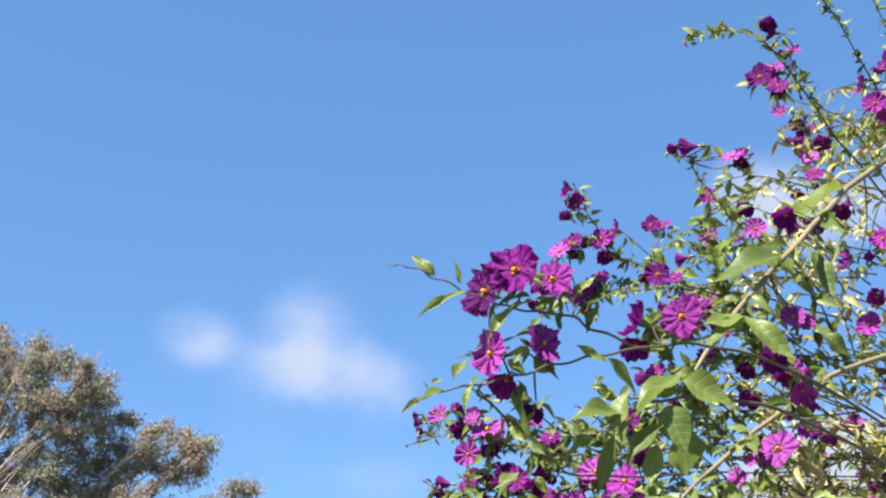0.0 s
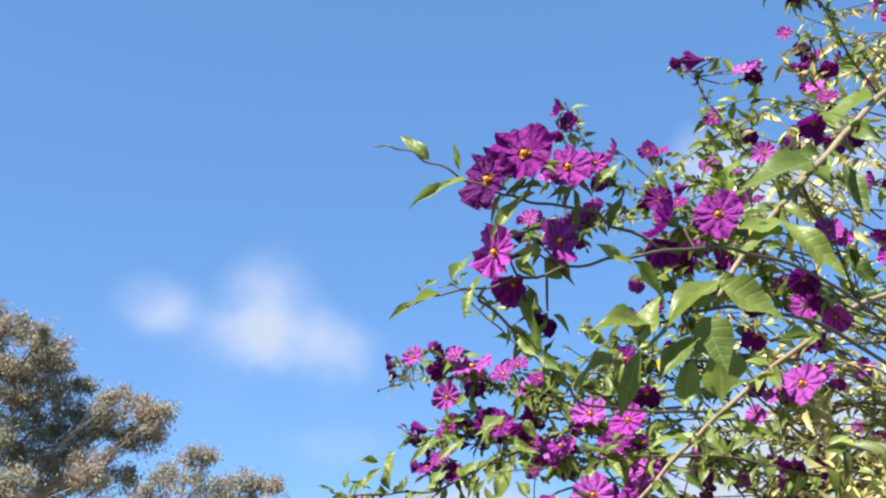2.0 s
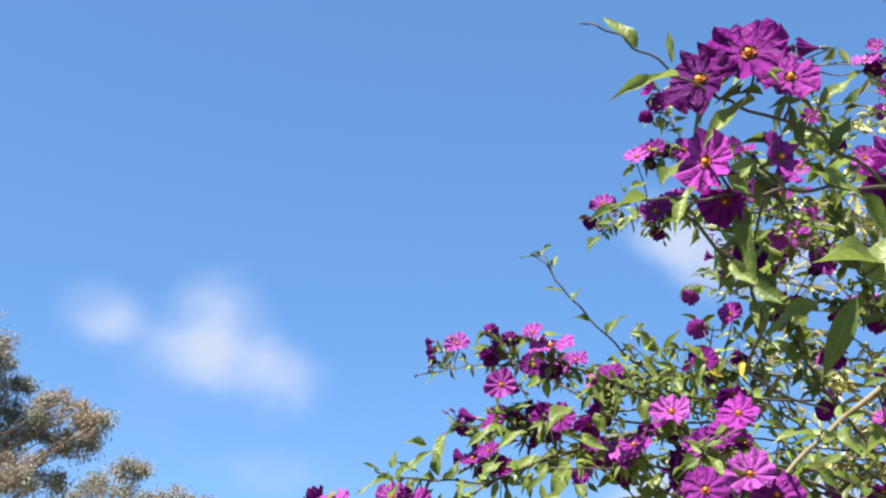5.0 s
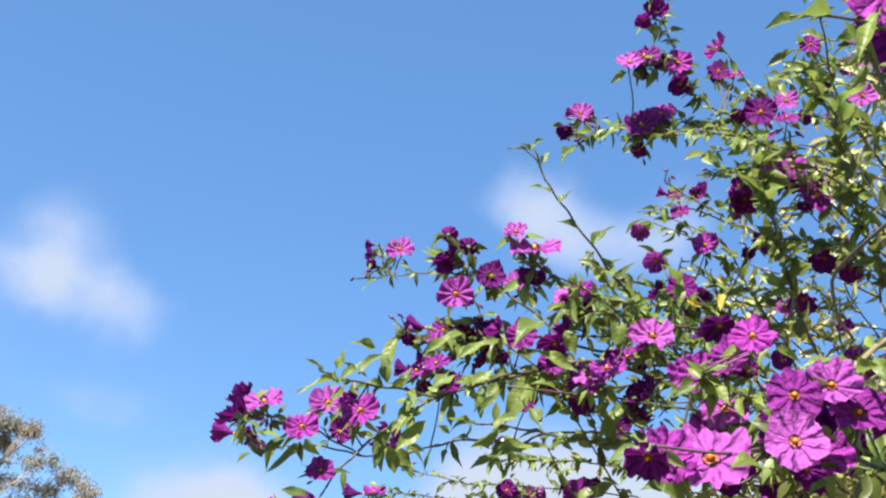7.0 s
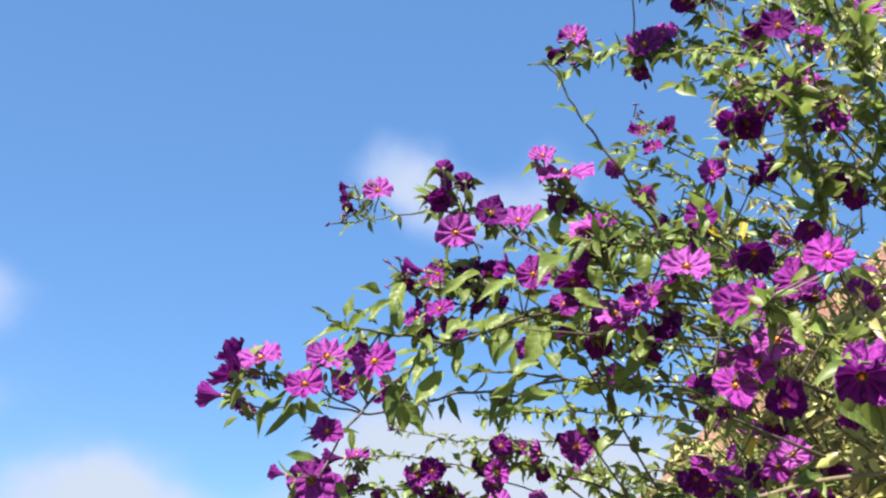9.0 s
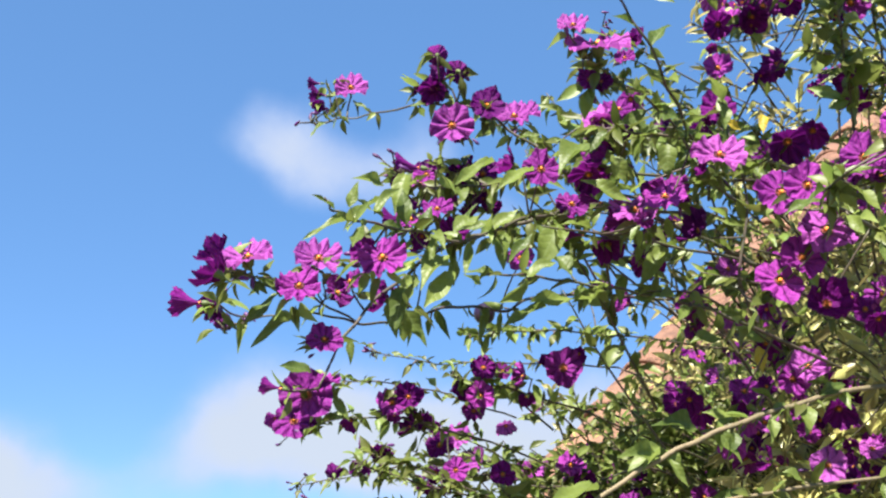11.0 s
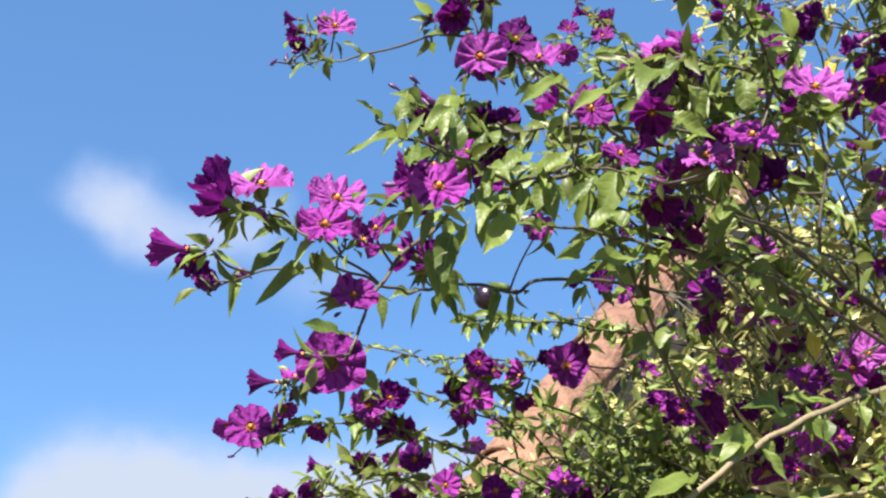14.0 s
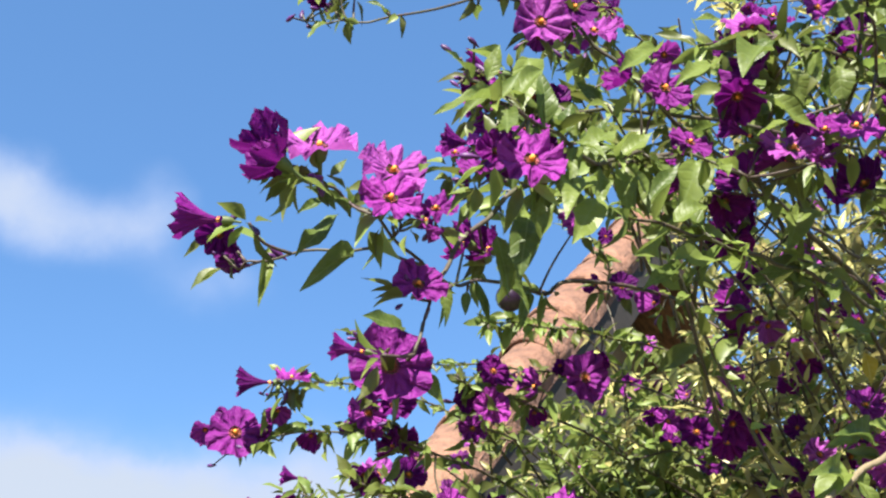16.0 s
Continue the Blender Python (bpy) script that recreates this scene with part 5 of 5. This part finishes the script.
# ---- the tiled wall behind the shrub ----


def house_gable():
    """The raking end of a low clay-tiled roof: half-round verge tiles bedded over a plastered gable wall."""
    house = thing("tiled_outhouse", (0.9, 2.1, 0), "brown plastered outhouse with a raking verge of terracotta tiles", "building")
    base = Vector((0.9, 2.1, 0))
    lo, hi = Vector((0.232, 1.77, 1.355)), Vector((1.86, 2.372, 2.81))
    run = (hi - lo)
    flat = Vector((run.x, run.y, 0)).normalized()
    back = Vector((-flat.y, flat.x, 0))
    # the gabled body: walls, then a roof slab over either slope
    deep = Vector((0.55, 0.83, 0)) * 2.2
    inset, eave = deep.normalized() * 0.45, deep.normalized() * 0.03
    far = hi + flat * 2.2 - Vector((0, 0, 1.6))
    a, b, c = (q + inset + Vector((0, 0, -0.10)) for q in (lo, hi, far))
    verts = []
    for o in (Vector((0, 0, 0)), deep):
        verts += [Vector((a.x, a.y, -0.1)) + o, Vector((c.x, c.y, -0.1)) + o, c + o, b + o, a + o]
    faces = [(0, 1, 2, 3, 4), (9, 8, 7, 6, 5)] + [(k, k + 5, (k + 1) % 5 + 5, (k + 1) % 5) for k in range(5)]
    part_mesh("wall", raw_mesh("wall", [v - base for v in verts], faces, False), PLASTER, house)
    faces = [(0, 1, 2, 3), (7, 6, 5, 4), (0, 4, 5, 1), (1, 5, 6, 2), (2, 6, 7, 3), (3, 7, 4, 0)]
    for a, b in ((lo + eave, hi + eave), (hi + eave + Vector((0.004, 0, 0)), far + eave)):
        verts = []
        for o in (Vector((0, 0, 0)), deep):
            verts += [a + o - Vector((0, 0, 0.09)), b + o - Vector((0, 0, 0.09)), b + o - Vector((0, 0, 0.02)), a + o - Vector((0, 0, 0.02))]
        part_mesh("roof", raw_mesh("roof", [v - base for v in verts], faces, False), CLAY, house)
    # thin dark board in place of the shade under the verge tiles
    axis = run.normalized()
    down = axis.cross(back).normalized()
    if down.z > 0:
        down = -down
    bv = []
    for s in (lo, hi):
        for o, h in ((-0.05, 0.015), (-0.02, 0.015), (-0.02, 0.10), (-0.05, 0.10)):
            bv.append(s + back * o + down * h - base)
    part_mesh("verge_shade_board", raw_mesh("verge_shade_board", bv, [(0, 1, 5, 4), (1, 2, 6, 5), (2, 3, 7, 6), (3, 0, 4, 7), (0, 3, 2, 1), (4, 5, 6, 7)], False), VERGE_SHADE, house)
    # half-round tiles, each lapping the one below
    n = int(run.length / 0.14)
    A, B = 16, 8
    W = A + 1

    def worn_tile(seed):
        """A hand-made half-round tile, tapered, uneven and pitted, with a rough thick edge."""
        vs, fs = [], []
        for lay in (0.0, 0.008):
            for j in range(B + 1):
                t = j / B
                r = 0.057 - 0.0025 * t - lay
                for k in range(W):
                    ang = math.pi * (k / A) * 1.15 - 0.235
                    q = Vector((math.cos(ang) * 3, t * 5, math.sin(ang) * 3))
                    rough = 0.0035 * noise.noise(q + Vector((seed * 7.3, 0, 0))) + 0.0022 * noise.noise(q * 3.1 + Vector((0, seed * 5.1, 0)))
                    edge = 0.006 * noise.noise(Vector((k * 0.5, seed * 3.0, j * 2.0))) if j in (0, B) else 0.0
                    vs.append(Vector(((r + rough) * math.cos(ang), t * 0.20 + edge, (r + rough) * math.sin(ang) * 0.86)))
        top = (B + 1) * W
        for j in range(B):
            for k in range(A):
                c = j * W + k
                fs += [(c, c + 1, c + W + 1, c + W), (top + c + 1, top + c, top + c + W, top + c + W + 1)]
        for k in range(A):
            e = B * W + k
            fs += [(k + 1, k, top + k, top + k + 1), (e, e + 1, top + e + 1, top + e)]
        for j in range(B):
            c = j * W
            fs += [(c, c + W, top + c + W, top + c), (c + A + W, c + A, top + c + A, top + c + A + W)]
        me = raw_mesh("roof_tile", vs, fs, True)
        me.materials.append(CLAY)
        return me

    tiles = [worn_tile(i) for i in range(5)]
    up = -down
    x = axis.cross(up).normalized()
    turn = Matrix((x, axis, up)).transposed().to_4x4()
    for i in range(n):
        ob = new("roof_tile", tiles[i % 5])
        ob.parent = house
        p = lo + axis * (i * 0.14 + rng.uniform(-0.012, 0.012)) + back * rng.uniform(-0.005, 0.005) + up * (0.005 + rng.uniform(-0.003, 0.003))
        ob.matrix_basis = Matrix.Translation(p - base) @ turn @ pose(0, 0, 0, -2.0 + rng.uniform(-1.0, 1.0), rng.uniform(-8, 8), rng.uniform(-2, 2))
    # mortar bed under the tiles
    mv = []
    for s in (lo, hi):
        for o, h in ((-0.055, 0.0), (0.05, 0.0), (0.05, 0.03), (-0.055, 0.03)):
            mv.append(s + back * o + down * (h - 0.01) - base)
    part_mesh("roof_bed", raw_mesh("roof_bed", mv, [(0, 1, 5, 4), (1, 2, 6, 5), (2, 3, 7, 6), (3, 0, 4, 7), (0, 3, 2, 1), (4, 5, 6, 7)], False), CLAY, house)
    return house


house_gable()

# ---- the far gum trees ----


def gum_tree(foot, trunk, clumps, leaves, leaf_len, seed, label, dry=0.5):
    """A eucalypt: a forked trunk, limbs to each clump and drooping narrow leaves in uneven clumps."""
    r = random.Random(seed)
    foot = Vector(foot)
    tree = thing("gum_tree", foot, label, "tree")
    vs, fs = [], []
    crotch = Vector(trunk)
    tube(vs, fs, curve_points([(0, 0, -0.1), crotch * 0.5 + Vector((0.2, 0, 0)), crotch], 5), 0.30, 0.17, 10)
    part_mesh("trunk", raw_mesh("trunk", vs, fs), BARK, tree)
    lists = {"green": ([], []), "brown": ([], [])}
    for cx, cy, cz, cr in clumps:
        c = Vector((cx, cy, cz))
        vs, fs = [], []
        mid = crotch.lerp(c, 0.5) + Vector((r.uniform(-0.3, 0.3), r.uniform(-0.3, 0.3), -0.25))
        tube(vs, fs, curve_points([crotch, crotch.lerp(mid, 0.5) + Vector((r.uniform(-0.25, 0.25), r.uniform(-0.25, 0.25), 0)), mid, c], 5), 0.05, 0.010, 6)
        for k in range(7):
            e = c + Vector((r.uniform(-1, 1), r.uniform(-1, 1), r.uniform(-0.7, 1))).normalized() * cr * r.uniform(0.6, 1.0)
            s = mid.lerp(c, r.uniform(0.2, 1.0))
            tube(vs, fs, [s, (s + e) / 2 + Vector((0, 0, r.uniform(-0.1, 0.1))), e], 0.012, 0.004, 5)
        part_mesh("limb", raw_mesh("limb", vs, fs), BARK, tree)
        tufts = max(9, int(60 * cr * cr))
        for k in range(tufts):
            d = Vector((r.gauss(0, 1), r.gauss(0, 1), r.gauss(0, 0.8))).normalized()
            p = c + d * cr * r.uniform(0.45, 1.0)
            tr = r.uniform(0.10, 0.24)
            key = "brown" if r.random() < dry else "green"
            V, F = lists[key]
            for q in range(int(leaves * tr / 0.21)):
                o = p + Vector((r.gauss(0, 1), r.gauss(0, 1), r.gauss(0, 0.8))) * tr * 0.5
                along = Vector((r.uniform(-1, 1), r.uniform(-1, 1), r.uniform(-1.6, 0.5))).normalized()
                x = along.cross(Vector((r.uniform(-1, 1), r.uniform(-1, 1), r.uniform(-1, 1)))).normalized()
                ll, w = leaf_len * r.uniform(0.7, 1.3), leaf_len * r.uniform(0.12, 0.2)
                i = len(V)
                V += [o, o + along * ll * 0.45 + x * w, o + along * ll, o + along * ll * 0.45 - x * w]
                F.append((i, i + 1, i + 2, i + 3))
    for key, mat, text in (("green", GUMLEAF, "drooping grey-green leaves"), ("brown", GUMDRY, "dry brownish leaves")):
        V, F = lists[key]
        tagged(part_mesh("crown", raw_mesh("crown", V, F, False), mat, tree, text), kind="stuff")
    return tree


def crown(rows, distance):
    """Clump centres from bearing and height angle at a distance, with a little depth."""
    out = []
    for i, (az, el, rad) in enumerate(rows):
        dd = distance + rad * ((i * 37) % 5 - 2) * 0.5
        a, e = radians(az), radians(el)
        out.append((dd * math.sin(a), dd * math.cos(a), 1.6 + dd * math.tan(e), rad))
    return out


D1 = 21.0
FOOT1 = (D1 * math.sin(radians(-25)), D1 * math.cos(radians(-25)), 0)
rows = [(-19.0, 15.9, 0.52), (-17.1, 15.7, 0.43), (-17.9, 14.3, 0.62), (-16.3, 14.4, 0.36), (-15.6, 13.2, 0.41), (-18.9, 13.2, 0.62), (-17.1, 12.5, 0.57), (-15.0, 11.9, 0.52), (-13.8, 12.6, 0.36), (-12.5, 12.5, 0.33), (-11.6, 12.2, 0.27),
        (-13.6, 11.2, 0.46), (-15.9, 10.6, 0.57), (-17.9, 11.0, 0.62), (-12.1, 11.2, 0.24), (-14.5, 9.6, 0.46), (-16.9, 9.0, 0.62), (-13.2, 9.1, 0.31), (-20.6, 14.5, 0.72), (-20.4, 11.5, 0.82), (-18.8, 8.6, 0.72), (-22.4, 15.5, 0.9), (-23.0, 12.0, 1.0), (-22.0, 8.5, 1.0)]
gum_tree(FOOT1, (0.1, 0, 2.6), [(x - FOOT1[0], y - FOOT1[1], z, rr) for x, y, z, rr in crown(rows, D1)], 210, 0.075, 3, "tall gum tree with grey-green and browning drooping leaves", 0.55)
D2 = 27.0
FOOT2 = (D2 * math.sin(radians(-11.5)), D2 * math.cos(radians(-11.5)), 0)
rows = [(-10.0, 10.2, 0.24), (-9.3, 10.4, 0.21), (-10.9, 9.6, 0.29), (-9.6, 9.2, 0.33), (-11.9, 9.1, 0.29), (-8.5, 9.1, 0.27), (-7.5, 9.2, 0.27), (-6.7, 9.1, 0.24), (-6.0, 9.1, 0.16), (-11.3, 8.3, 0.40), (-8.2, 8.3, 0.33), (-10.0, 8.1, 0.47), (-6.9, 8.2, 0.27),
        (-5.2, 7.8, 0.35), (-4.0, 7.2, 0.32), (-3.0, 6.8, 0.28), (-12.8, 7.4, 0.6), (-10.5, 6.4, 0.8), (-7.6, 6.8, 0.6), (-5.2, 6.2, 0.6)]
gum_tree(FOOT2, (0.1, 0, 2.0), [(x - FOOT2[0], y - FOOT2[1], z, rr) for x, y, z, rr in crown(rows, D2)], 110, 0.085, 9, "smaller open-crowned gum tree with thin foliage", 0.4)
